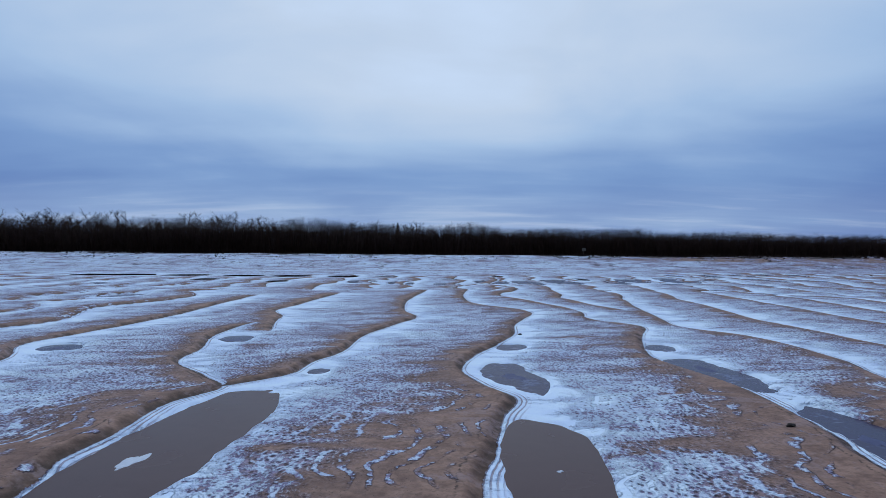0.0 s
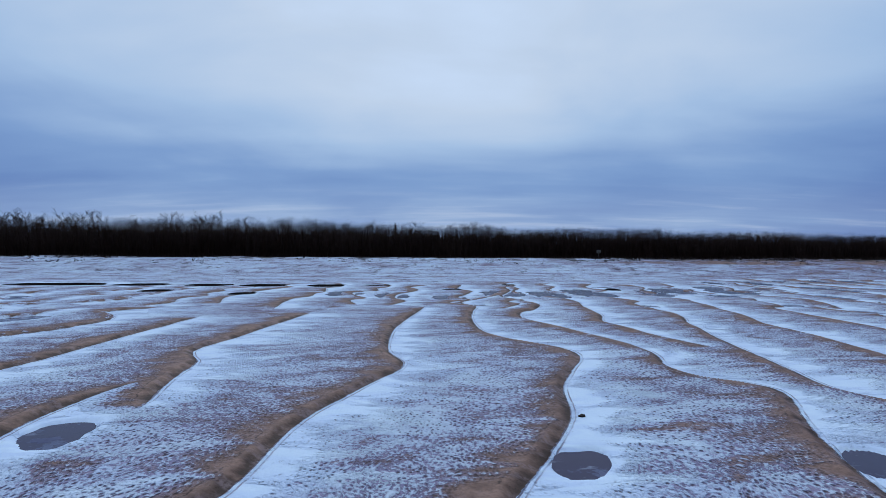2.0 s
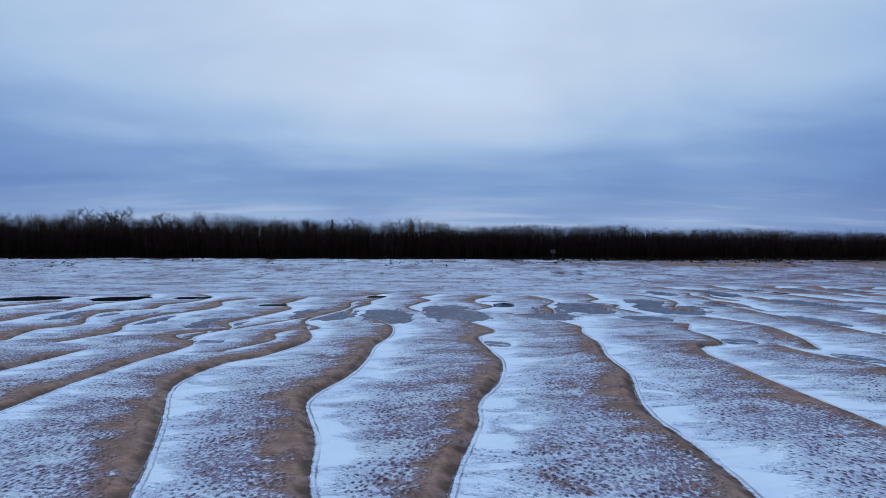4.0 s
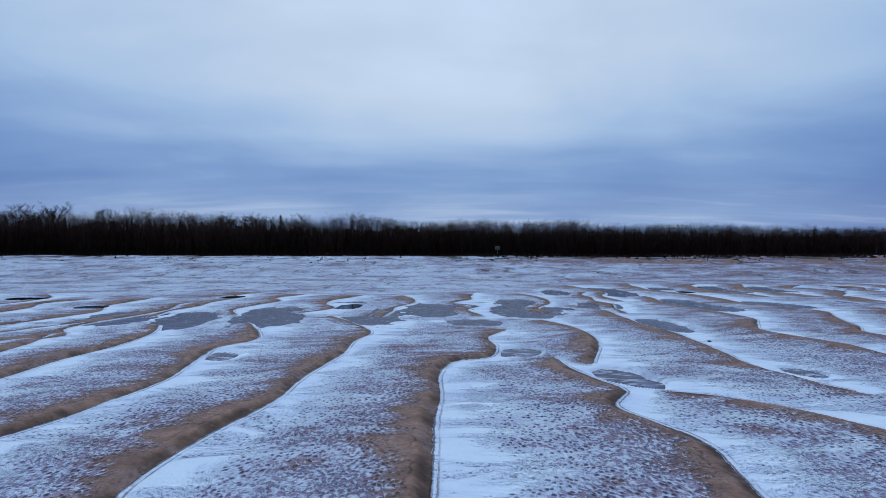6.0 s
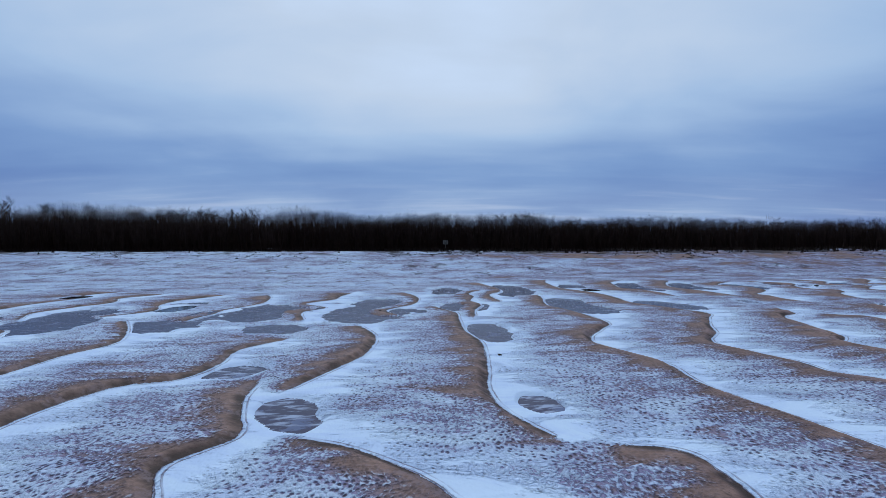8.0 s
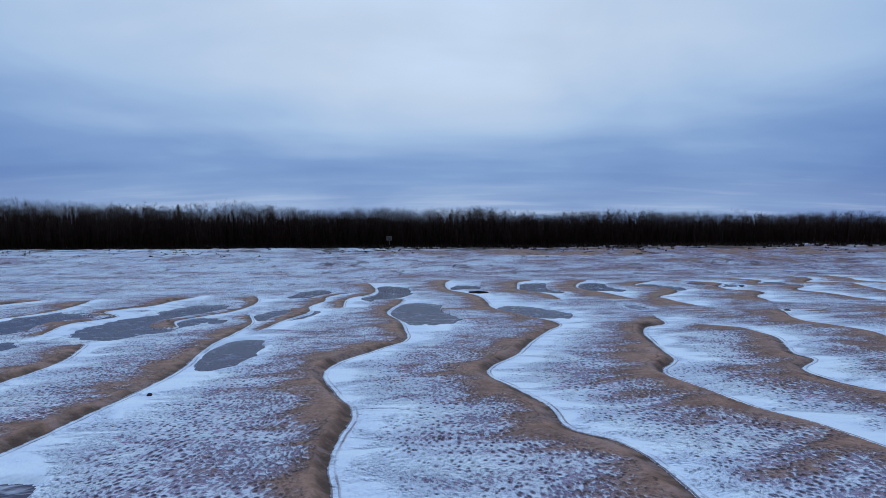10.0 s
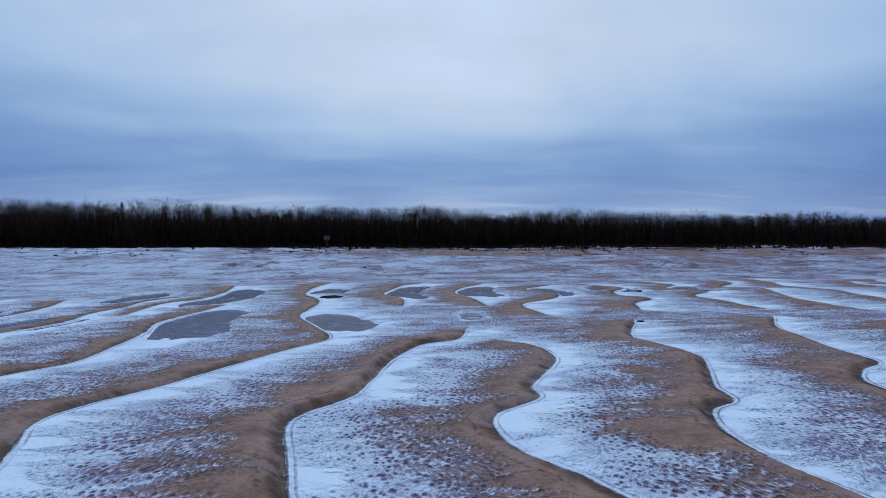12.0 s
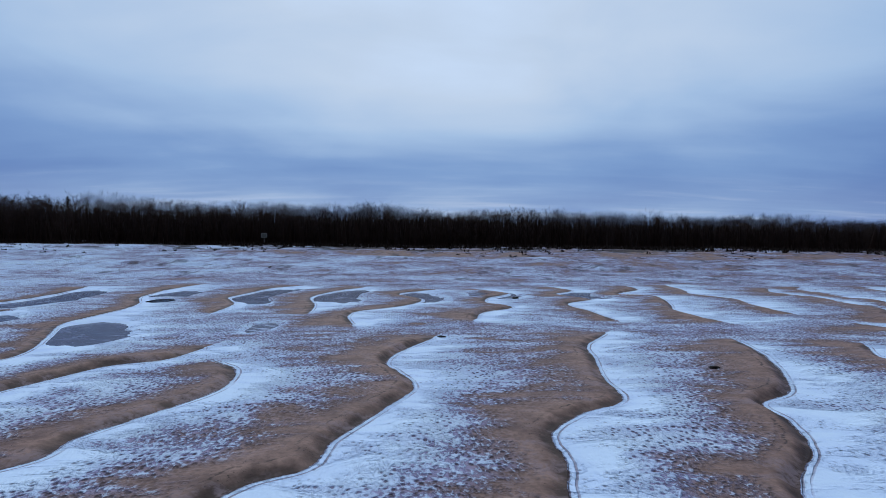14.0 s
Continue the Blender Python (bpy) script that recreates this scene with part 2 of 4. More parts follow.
    # soft bluish shadows painted into the snow colour in streaky patches
    frost = mix_color(add, mul(span(n_streak, 0.42, 0.62, 1.0, 0.0), 0.55), frost, (0.58, 0.68, 0.86, 1))
    hoar = mix_color(add, n_drift, (0.395, 0.357, 0.510, 1), (0.285, 0.262, 0.410, 1))
    hoar = mix_color(add, span(plus(cover, mul(minus(1.0, field), 0.2)), 0.12, 0.46), (0.300, 0.207, 0.195, 1), hoar)
    sand = mix_color(add, mul(hoar_amount, 0.80), sand, hoar)
    color = mix_color(add, snow, sand, frost)
    # cups too deep for the snow to fill: bare wet sand, the cup's shade painted in
    pit = mul(mul(span(plus(cups, sway(n_fine, 0.3)), 0.16, 0.34, 1.0, 0.0), coarse), mul(span(cover, 0.20, 0.45), span(cover, 0.92, 1.20, 1.0, 0.0)))
    pit = mul(pit, plus(field, mul(minus(1.0, field), 0.3)))
    color = mix_color(add, mul(mul(pit, span(plus(n_mid, sway(n_tongue, 0.4)), 0.38, 0.56, 0.20, 1.0)), 0.62), color, (0.045, 0.036, 0.036, 1))
    # tufts of dead turf and drift towards the wood, and dark specks strewn on the beach
    n_turf = noise_tex(add, stretched(0.22, 0.36, 0.0), 1.0, 6.0, 0.7)
    tuft = span(plus(n_turf, mul(turf, 0.12)), 0.545, 0.60)
    tuft = mul(tuft, span(turf, 0.0, 0.25))
    speck = mul(span(noise_tex(add, stretched(0.9, 0.45, 0.0), 1.0, 4.0, 0.65), 0.57, 0.64), minus(1.0, field))
    color = mix_color(add, math_node(add, "MAXIMUM", mul(tuft, 0.92), mul(speck, 0.6)), color, (0.034, 0.021, 0.017, 1))
    rippled = mul(span(cover, 0.0, 0.30, 0.05, 1.0), span(cover, 0.80, 1.15, 1.0, 0.10))
    height = plus(mul(mul(ripple, 0.065), rippled), plus(mul(snow, 0.004), mul(plus(mul(n_mid, 0.015), mul(n_fine, 0.006)), span(cover, 0.0, 0.4, 1.0, 0.15))))
    height = plus(height, plus(mul(lines_dark, -0.012), mul(mul(n_beach, 0.10), minus(1.0, field))))
    bump = add("ShaderNodeBump", {"Strength": 1.0, "Distance": 1.0, "Height": height}).outputs[0]
    rough = span(snow, 0.0, 1.0, 0.62, 0.75)
    return finish(m, add, color, rough, bump, {"Specular IOR Level": 0.07})


def ice_material(name, base, dark, rough, gloss=0.5, rime=0.6, calm=1.0, blow=0.60):
    m, add = material(name)
    vec = add("ShaderNodeTexCoord").outputs["Object"]
    n = noise_tex(add, vec, 0.9, 4.0, 0.55, 0.4)
    f = noise_tex(add, vec, 9.0, 4.0, 0.6)
    body = mix_color(add, n, base, dark)
    frost = add("ShaderNodeMapRange", {0: math_node(add, "ADD", n, math_node(add, "MULTIPLY", f, 0.35)), 1: 0.74, 2: 0.80}).outputs[0]
    body = mix_color(add, math_node(add, "MULTIPLY", frost, rime), body, (0.13, 0.15, 0.24, 1))
    # wind-blown streaks of snow frozen on to the sheet
    blown = add("ShaderNodeMapping", {"Vector": vec, "Scale": (1.3, 3.4, 1.0), "Rotation": (0, 0, 0.2)}).outputs[0]
    streak = add("ShaderNodeMapRange", {0: noise_tex(add, blown, 1.1, 4.0, 0.55, 0.5), 1: blow, 2: blow + 0.10}).outputs[0]
    body = mix_color(add, math_node(add, "MULTIPLY", streak, rime), body, (0.40, 0.44, 0.54, 1))
    r = add("ShaderNodeMapRange", {0: n, 1: 0.3, 2: 0.7, 3: rough, 4: rough + 0.18 * calm}).outputs[0]
    bump = add("ShaderNodeBump", {"Strength": 0.25 * calm, "Distance": 0.01, "Height": f}).outputs[0]
    return finish(m, add, body, r, bump, {"IOR": 1.31, "Specular IOR Level": gloss})


def plain_material(name, a, b, scale, rough, relief=0.0, per_piece=0.0, sheen=0.08):
    m, add = material(name)
    vec = add("ShaderNodeTexCoord").outputs["Object"]
    n = noise_tex(add, vec, scale, 4.0, 0.6)
    col = mix_color(add, n, (*a, 1), (*b, 1))
    if per_piece:
        info = add("ShaderNodeObjectInfo").outputs["Random"]
        isl = add("ShaderNodeNewGeometry").outputs["Random Per Island"]
        k = math_node(add, "ADD", 1.0 - per_piece, math_node(add, "MULTIPLY", math_node(add, "ADD", info, isl), per_piece))
        hsv = add("ShaderNodeHueSaturation", {"Color": col, "Value": k})
        col = hsv.outputs[0]
    nor = add("ShaderNodeBump", {"Strength": 0.6, "Distance": relief, "Height": n}).outputs[0] if relief else None
    return finish(m, add, col, rough, nor, {"Specular IOR Level": sheen})


M_FLATS = flats_material()
M_ICE = ice_material("frozen_pool_ice", (0.036, 0.031, 0.062, 1), (0.066, 0.056, 0.100, 1), 0.12, 0.10)
M_THIN_ICE = ice_material("snow_streaked_ice", (0.036, 0.031, 0.062, 1), (0.066, 0.056, 0.100, 1), 0.14, 0.11, 0.95, 1.0, 0.50)
M_MUD_ICE = ice_material("muddy_pool_ice", (0.078, 0.045, 0.043, 1), (0.115, 0.072, 0.067, 1), 0.14, 0.12, 0.0)
M_DUST = plain_material("blown_snow", (0.42, 0.44, 0.48), (0.75, 0.78, 0.82), 7.0, 0.8, 0.01)
M_RIME = plain_material("pool_frost", (0.060, 0.062, 0.115), (0.115, 0.122, 0.20), 5.0, 0.6, 0.004)
M_WATER = ice_material("open_water", (0.012, 0.012, 0.014, 1), (0.02, 0.019, 0.02, 1), 0.03, 0.5, 0.0, 0.05)
M_BARK = plain_material("willow_bark", (0.024, 0.013, 0.010), (0.052, 0.028, 0.020), 3.0, 0.85, 0.0, 0.45)
M_TWIG = plain_material("willow_twigs", (0.030, 0.017, 0.013), (0.066, 0.036, 0.026), 2.0, 0.8, 0.0, 0.45)
M_TREE = plain_material("poplar_bark", (0.016, 0.010, 0.008), (0.030, 0.020, 0.015), 2.0, 0.85, 0.0, 0.3)
M_PINE = plain_material("pine_needles", (0.010, 0.014, 0.010), (0.022, 0.028, 0.018), 5.0, 0.8)
M_LITTER = plain_material("dead_grass", (0.016, 0.010, 0.007), (0.045, 0.026, 0.017), 4.0, 0.9, 0.0, 0.4)
M_POST = plain_material("weathered_post", (0.16, 0.14, 0.12), (0.28, 0.25, 0.22), 12.0, 0.8, 0.004)
M_BOARD = plain_material("faded_sign_board", (0.24, 0.22, 0.19), (0.34, 0.32, 0.28), 9.0, 0.7, 0.002)
M_MARK = plain_material("faded_sign_print", (0.10, 0.09, 0.08), (0.16, 0.15, 0.13), 9.0, 0.7)
M_WOOD = plain_material("wet_driftwood", (0.018, 0.014, 0.012), (0.05, 0.038, 0.03), 14.0, 0.75, 0.01)


def part(name, bm, mat, parent=None, label=""):
    me = bpy.data.meshes.new(name)
    bm.to_mesh(me)
    bm.free()
    me.materials.append(mat)
    ob = new(name, me)
    ob.parent = parent
    if label:
        ob["label"] = label
    return ob


# ---- sand bars: the line of each lip, snow lies on its right-hand side going up the list ----
LIPS = [
    [(-11.0, 4), (-11.4, 12), (-11.5, 16.6), (-12.7, 19.4), (-12.1, 23), (-11.6, 27.6), (-11.5, 32), (-11.3, 39)],
    [(-5.0, 2), (-5.2, 7.7), (-5.4, 9), (-5.3, 10.3), (-5.3, 12.3), (-4.8, 13.8), (-5.6, 15), (-6.9, 16.7), (-7.1, 18.9), (-7.6, 21), (-7.7, 23.1), (-7.3, 24.8)],
    [(-6.2, 23.2), (-6.7, 25.7), (-7.0, 28), (-7.8, 30), (-7.4, 33), (-7.1, 36), (-6.6, 41)],
    [(-4.9, 13.9), (-4.1, 14.7), (-3.6, 15.5), (-3.4, 16.9), (-2.9, 18.3), (-2.7, 21.7), (-2.0, 24.5), (-1.1, 27.6), (-1.75, 30.3), (-1.9, 35.8), (-1.0, 44)],
    [(0.4, 2), (0.5, 7.8), (0.8, 9.5), (1.1, 11.5), (1.5, 13), (0.9, 14.3), (0.5, 16), (0.9, 18), (1.7, 20), (2.5, 22.3), (2.8, 24.7), (3.3, 26.4), (4.0, 28.5), (4.0, 30.1),
     (3.2, 31.4), (2.4, 32.7), (1.5, 35), (1.3, 39), (1.5, 42), (1.8, 45), (1.1, 47.2), (2.0, 49.4), (3.8, 53.1)],
    [(5.8, 2), (6.2, 8.9), (6.5, 10.5), (6.6, 13.9), (6.1, 16.3), (5.9, 18), (6.3, 20), (6.9, 22), (7.7, 24.2), (7.4, 25.3), (6.5, 26.1), (6.2, 27.5), (6.5, 29.9), (5.8, 33), (4.8, 36),
     (3.8, 38.8), (3.7, 40.5), (4.0, 42), (4.7, 43), (5.4, 46), (4.4, 50)],
    [(9.8, 8), (10.5, 15), (11, 17.5), (11, 20), (10.6, 22), (9.3, 24.8), (9.4, 27), (9.6, 29.2), (10.0, 33.2), (10.5, 36), (10.6, 37.5), (11.2, 39.7), (11.5, 42.3), (11.3, 44.5), (11.1, 47), (11.8, 48.8), (10.3, 53)],
    [(8.7, 30.8), (8.1, 33), (7.8, 34.9), (7.4, 36.3), (7.1, 37.5), (7.2, 38.8), (7.6, 40.5), (7.7, 43), (7.7, 45), (8.0, 47.4), (7.8, 50), (7.0, 52.4)],
    [(15.0, 12), (14.6, 18), (13.7, 24), (13.5, 28), (13.8, 32), (13.9, 34.5), (13.8, 36.5), (14, 38.2), (14.5, 40.5), (14.6, 43), (15, 45.8), (15, 48), (15.3, 50.3), (14.3, 53), (13, 55.5)],
    [(18.6, 18), (17.9, 26), (17.8, 31), (17.58, 34.3), (17.65, 36), (17.65, 37.5), (17.65, 39.2), (17.75, 41), (17.7, 42.8), (17.85, 44.1), (18.2, 45.0), (19.1, 45.6), (19.4, 47.2), (19.3, 49), (20.1, 51)],
    [(22.0, 24), (21.5, 31), (21.7, 35.8), (21.9, 37.8), (21.5, 39), (21.1, 40.2), (21.65, 41.5), (21.3, 42.8), (21.0, 44), (20.9, 45.4)],
    [(21.7, 44.6), (22.4, 46.9), (22.8, 48.9), (22.7, 51.5), (21.9, 54)],
    [(25.6, 28), (25.3, 34), (25.3, 38), (25, 39), (24.5, 39.9), (23.5, 40.9), (22.6, 41.4)],
    [(26.5, 41.5), (25.9, 43), (25.7, 44.5), (25.8, 46), (25.9, 48.5), (25.9, 50.5), (25.5, 53), (25.4, 55.6), (25.3, 57.8), (24.4, 60.5)],
    [(29.2, 30), (28.6, 35), (28.4, 38.5), (28.4, 39.5), (28.2, 40.7), (27.4, 41.1)],
    [(32.2, 32), (31.4, 39), (30.9, 42), (30.5, 43.5), (30.2, 45), (30.2, 47), (29.7, 48.3), (29.2, 49.8), (29.3, 51.2), (30.0, 52.8), (30.65, 54.3), (30.5, 56.2), (30.2, 58.3), (29.6, 60.4), (29.6, 62.1), (29.8, 63.8), (29.9, 65.5)],
    [(35.4, 34), (34.9, 40), (34.6, 43), (34.3, 45.2), (33.6, 46.2), (33.5, 47.4), (33.1, 48.6), (32.65, 49.8), (32.8, 50.8), (33.5, 52.1), (34.1, 54), (34.9, 56), (35.5, 57.6), (34.6, 60), (33.7, 62.1), (33.6, 64), (33.5, 66.2), (33.1, 68.2), (32.0, 70.8), (31.8, 74.9), (32.1, 77)],
    [(38.6, 36), (38.2, 41), (37.9, 44), (37.5, 46), (37, 47), (36.7, 48.1), (36.35, 49.4), (36.4, 50.2), (37, 51.2), (37.2, 52.5), (37.5, 54.8), (38, 56.4), (38.9, 57.3), (39.2, 58.9)],
    [(41.4, 37), (41, 42), (40.7, 46), (40.2, 47.4), (39.5, 48.5), (39.25, 49.5), (39.4, 50.2), (40.1, 51), (40.1, 51.9), (40.6, 53.2), (41, 54.6), (40.8, 56), (40.1, 57)],
    [(44.2, 38), (43.6, 43), (43, 46.5), (42.5, 48.2), (42.4, 49.4), (42.7, 50.4), (43.3, 51), (43.4, 52), (43.9, 53.5), (44.3, 55), (43.9, 56.4), (43.6, 57.2), (43.8, 58.5), (44.6, 60.8)],
    [(47.0, 39), (46.5, 44), (46, 48), (46.1, 50), (46.3, 51.2), (46.3, 52.3), (46.9, 53.3), (47.8, 54.2), (47.9, 55.8), (48.2, 58), (48.4, 59.5), (49.4, 61.6)],
    [(49.0, 41), (48, 46), (48.5, 50), (49.6, 51.9), (50, 53.2), (50.1, 54.2), (51.1, 55.2), (52, 57.6), (52.5, 60.3)],
    [(27.6, 62.5), (27.3, 65.9), (28.1, 68.4), (28.0, 71.2), (27.2, 75.3)],
    [(37.0, 65.5), (36.8, 68), (36.1, 69.7), (35.7, 70.8), (35.9, 72.8), (36.3, 75.5), (37.3, 77)],
    [(40.2, 65.5), (39.9, 68), (39.1, 71.2), (39.5, 73.9), (40.7, 76.8)],
]
rng = random.Random(7)


def wander(x0, y0, y1, lean=0.0, sway=0.7):
    """A lip that winds up the river bed from y0 to y1."""
    pts, y, ph = [], y0, rng.uniform(0, 6)
    while y < y1:
        pts.append((x0 + lean * (y - y0) + sway * math.sin(ph + y * rng.uniform(0.50, 0.60)) + rng.uniform(-0.3, 0.3), y))
        y += rng.uniform(1.6, 2.6)
    return pts


for i in range(12):                       # left-hand field
    LIPS.append(wander(-16 - 4.0 * i + rng.uniform(-0.6, 0.6), 6 + rng.uniform(0, 6), 40 + rng.uniform(-3, 8), 0.02))
for i in range(20):                       # beyond it, towards the beach
    LIPS.append(wander(-62 + 3.5 * i + rng.uniform(-0.5, 0.5), 43 + rng.uniform(0, 4), 62 + rng.uniform(0, 6), 0.03))
for i in range(7):                        # upper end of the middle field
    LIPS.append(wander(5.0 + 3.5 * i + rng.uniform(-0.3, 0.3), 55 + rng.uniform(0, 2.5), 66 + rng.uniform(0, 4), 0.04))
for i in range(8):                        # above the pools at its right-hand end
    lip = wander(28.6 + 3.55 * i + rng.uniform(-0.2, 0.2), 63 + rng.uniform(0, 2), 77 + rng.uniform(0, 4), 0.05, 0.9)
    if i > 3:
        LIPS.append(lip)
for i in range(8):                        # right of the early path
    LIPS.append(wander(18.6 + 3.8 * i, 6 + rng.uniform(0, 5), 22 + 2.2 * i + rng.uniform(-2, 2), -0.05))
for i in range(16):                       # right-hand field
    LIPS.append(wander(54.5 + 3.5 * i + rng.uniform(-0.5, 0.5), 40 + rng.uniform(0, 6), 64 + rng.uniform(-3, 3), 0.05))
    LIPS.append(wander(57.0 + 3.5 * i + rng.uniform(-0.5, 0.5), 64 + rng.uniform(0, 3), 78 + rng.uniform(0, 4), 0.06))

# frozen pools: centre, half width, half length, turn, kind
POOLS = [
    (-4.2, 9.9, 0.98, 3.7, -7, "mud"), (1.66, 9.2, 0.74, 2.2, -3, "mud"), (1.72, 15.25, 0.66, 1.85, 8, "ice"),
    (2.2, 19.7, 0.45, 0.65, 0, "ice"), (6.8, 16.0, 0.75, 2.3, 0, "ice"), (6.75, 19.6, 0.45, 0.8, 0, "ice"), (7.2, 10.4, 0.62, 2.0, 4, "ice"),
    (-6.7, 21.0, 0.6, 0.95, 0, "ice"), (-11.3, 19.0, 0.65, 0.8, 0, "ice"), (-3.0, 15.8, 0.26, 0.35, 0, "ice"), (11.75, 45.8, 0.42, 0.8, 0, "thin"),
    (2.1, 46.0, 0.45, 0.6, 0, "thin"), (7.3, 54.2, 0.9, 3.6, 5, "ice"), (10.4, 55.6, 1.15, 4.2, 8, "ice"), (14.6, 55.6, 1.15, 3.7, 4, "ice"), (17.5, 58.6, 1.25, 3.3, -4, "ice"),
    (21.7, 57.8, 1.2, 3.1, -6, "ice"), (4.2, 55.1, 1.1, 3.0, 6, "ice"), (13.1, 60.8, 0.9, 1.8, 0, "ice"), (20.05, 46.5, 0.55, 0.8, 0, "thin"), (22.1, 42.95, 0.65, 1.35, 10, "thin"),
    (26.3, 52.8, 0.68, 2.1, -5, "ice"), (19.1, 53.4, 0.8, 1.3, 0, "ice"), (30.7, 60.9, 1.35, 3.5, -6, "ice"), (26.6, 43.6, 0.40, 0.7, 20, "thin"), (25.8, 60.4, 1.0, 2.2, 0, "ice"),
    (35.1, 60.9, 1.0, 2.3, -8, "ice"), (33.3, 70.2, 0.95, 4.4, -3, "ice"), (36.9, 72.2, 1.05, 3.5, -6, "ice"), (40.2, 72.2, 0.95, 3.3, -3, "ice"), (29.0, 69.4, 0.95, 4.6, 0, "ice"), (25.0, 68.7, 0.80, 2.6, -4, "ice"), (43.5, 72.0, 0.95, 2.4, 0, "ice"),
    (47.2, 73.4, 1.0, 1.9, 0, "ice"), (51.1, 73.6, 1.0, 2.1, 0, "ice"), (39.5, 62.4, 0.36, 1.2, 0, "thin"), (21.8, 62.3, 0.9, 2.2, 0, "ice"), (0.4, 51.5, 0.9, 2.2, 5, "ice"),
    (-3.4, 53.0, 0.9, 2.6, 5, "ice"), (-7.0, 55.0, 1.0, 3.0, 5, "ice"), (-27.5, 50.0, 1.3, 2.2, 0, "thin"), (-19.2, 38.5, 1.2, 1.7, 0, "thin"),
    (-32.6, 63.8, 4.0, 1.0, 0, "water"), (-25.3, 63.6, 1.9, 0.9, 3, "water"), (-19.6, 63.4, 1.75, 0.9, -3, "water"), (-14.95, 63.3, 1.75, 0.95, 2, "water"),
    (-9.7, 63.2, 1.5, 0.95, 0, "water"), (-5.6, 64.0, 1.15, 0.85, 0, "water"), (-21.0, 56.6, 1.05, 0.7, 0, "water"), (-13.9, 54.2, 0.8, 0.7, 0, "water"),
    (0.7, 59.2, 0.75, 0.7, 0, "water"), (5.7, 65.2, 0.65, 0.8, 0, "water"), (13.2, 59.6, 0.60, 1.2, 0, "water"), (33.5, 69.3, 0.50, 0.7, 0, "water"),
]
POOLS = [(x, y, rx * (0.96 if y < 44 else 1.0 if k == "water" else 1.18 if y < 50 or x > 24 else 1.4), ry * (0.96 if k in ("ice", "thin") else 1.8 if k == "water" and x < -8 else 1.0), t, k) for x, y, rx, ry, t, k in POOLS]


def curve_points(ctrl, step=0.07):
    """Even samples of a smooth curve through the control points, with tangents and arc length."""
    c = np.array(ctrl, float)
    c = np.vstack([2 * c[0] - c[1], c, 2 * c[-1] - c[-2]])
    out = []
    for k in range(1, len(c) - 2):
        n = max(2, int(np.linalg.norm(c[k + 1] - c[k]) / step))
        u = np.linspace(0, 1, n, endpoint=False)[:, None]
        p0, p1, p2, p3 = c[k - 1], c[k], c[k + 1], c[k + 2]
        out.append(0.5 * (2 * p1 + (p2 - p0) * u + (2 * p0 - 5 * p1 + 4 * p2 - p3) * u ** 2 + (3 * p1 - p0 - 3 * p2 + p3) * u ** 3))
    p = np.vstack(out)
    d = np.gradient(p, axis=0)
    d /= np.maximum(np.linalg.norm(d, axis=1, keepdims=True), 1e-9)
    s = np.concatenate([[0], np.cumsum(np.linalg.norm(np.diff(p, axis=0), axis=1))])
    return p, d, s


def smooth(a, b, x):
    t = np.clip((x - a) / (b - a), 0, 1)
    return t * t * (3 - 2 * t)


def lattice_noise(x, y, size, seed):
    """Soft value noise in 0..1 on numpy arrays."""
    g = np.random.RandomState(seed).rand(64, 64)
    u, v = x / size, y / size
    i, j = np.floor(u).astype(int), np.floor(v).astype(int)
    fu, fv = smooth(0, 1, u - i), smooth(0, 1, v - j)
    q = lambda a, b: g[a % 64, b % 64]
    return (q(i, j) * (1 - fu) + q(i + 1, j) * fu) * (1 - fv) + (q(i, j + 1) * (1 - fu) + q(i + 1, j + 1) * fu) * fv


def axis_steps(lo, hi, fine, far_lo, far_hi, growth=1.12):
    core = list(np.arange(lo, hi + 1e-6, fine))
    a, s = lo, fine
    left = []
    while a > far_lo:
        s *= growth
        a -= s
        left.append(a)
    b, s = hi, fine
    right = []
    while b < far_hi:
        s *= growth
        b += s
        right.append(b)
    return np.array(left[::-1] + core + right)


def bank(x, y):
    """The beach that climbs from the river bed to the woods."""
    return 1.5 * smooth(80, 113, y) + 0.25 * smooth(113, 150, y)


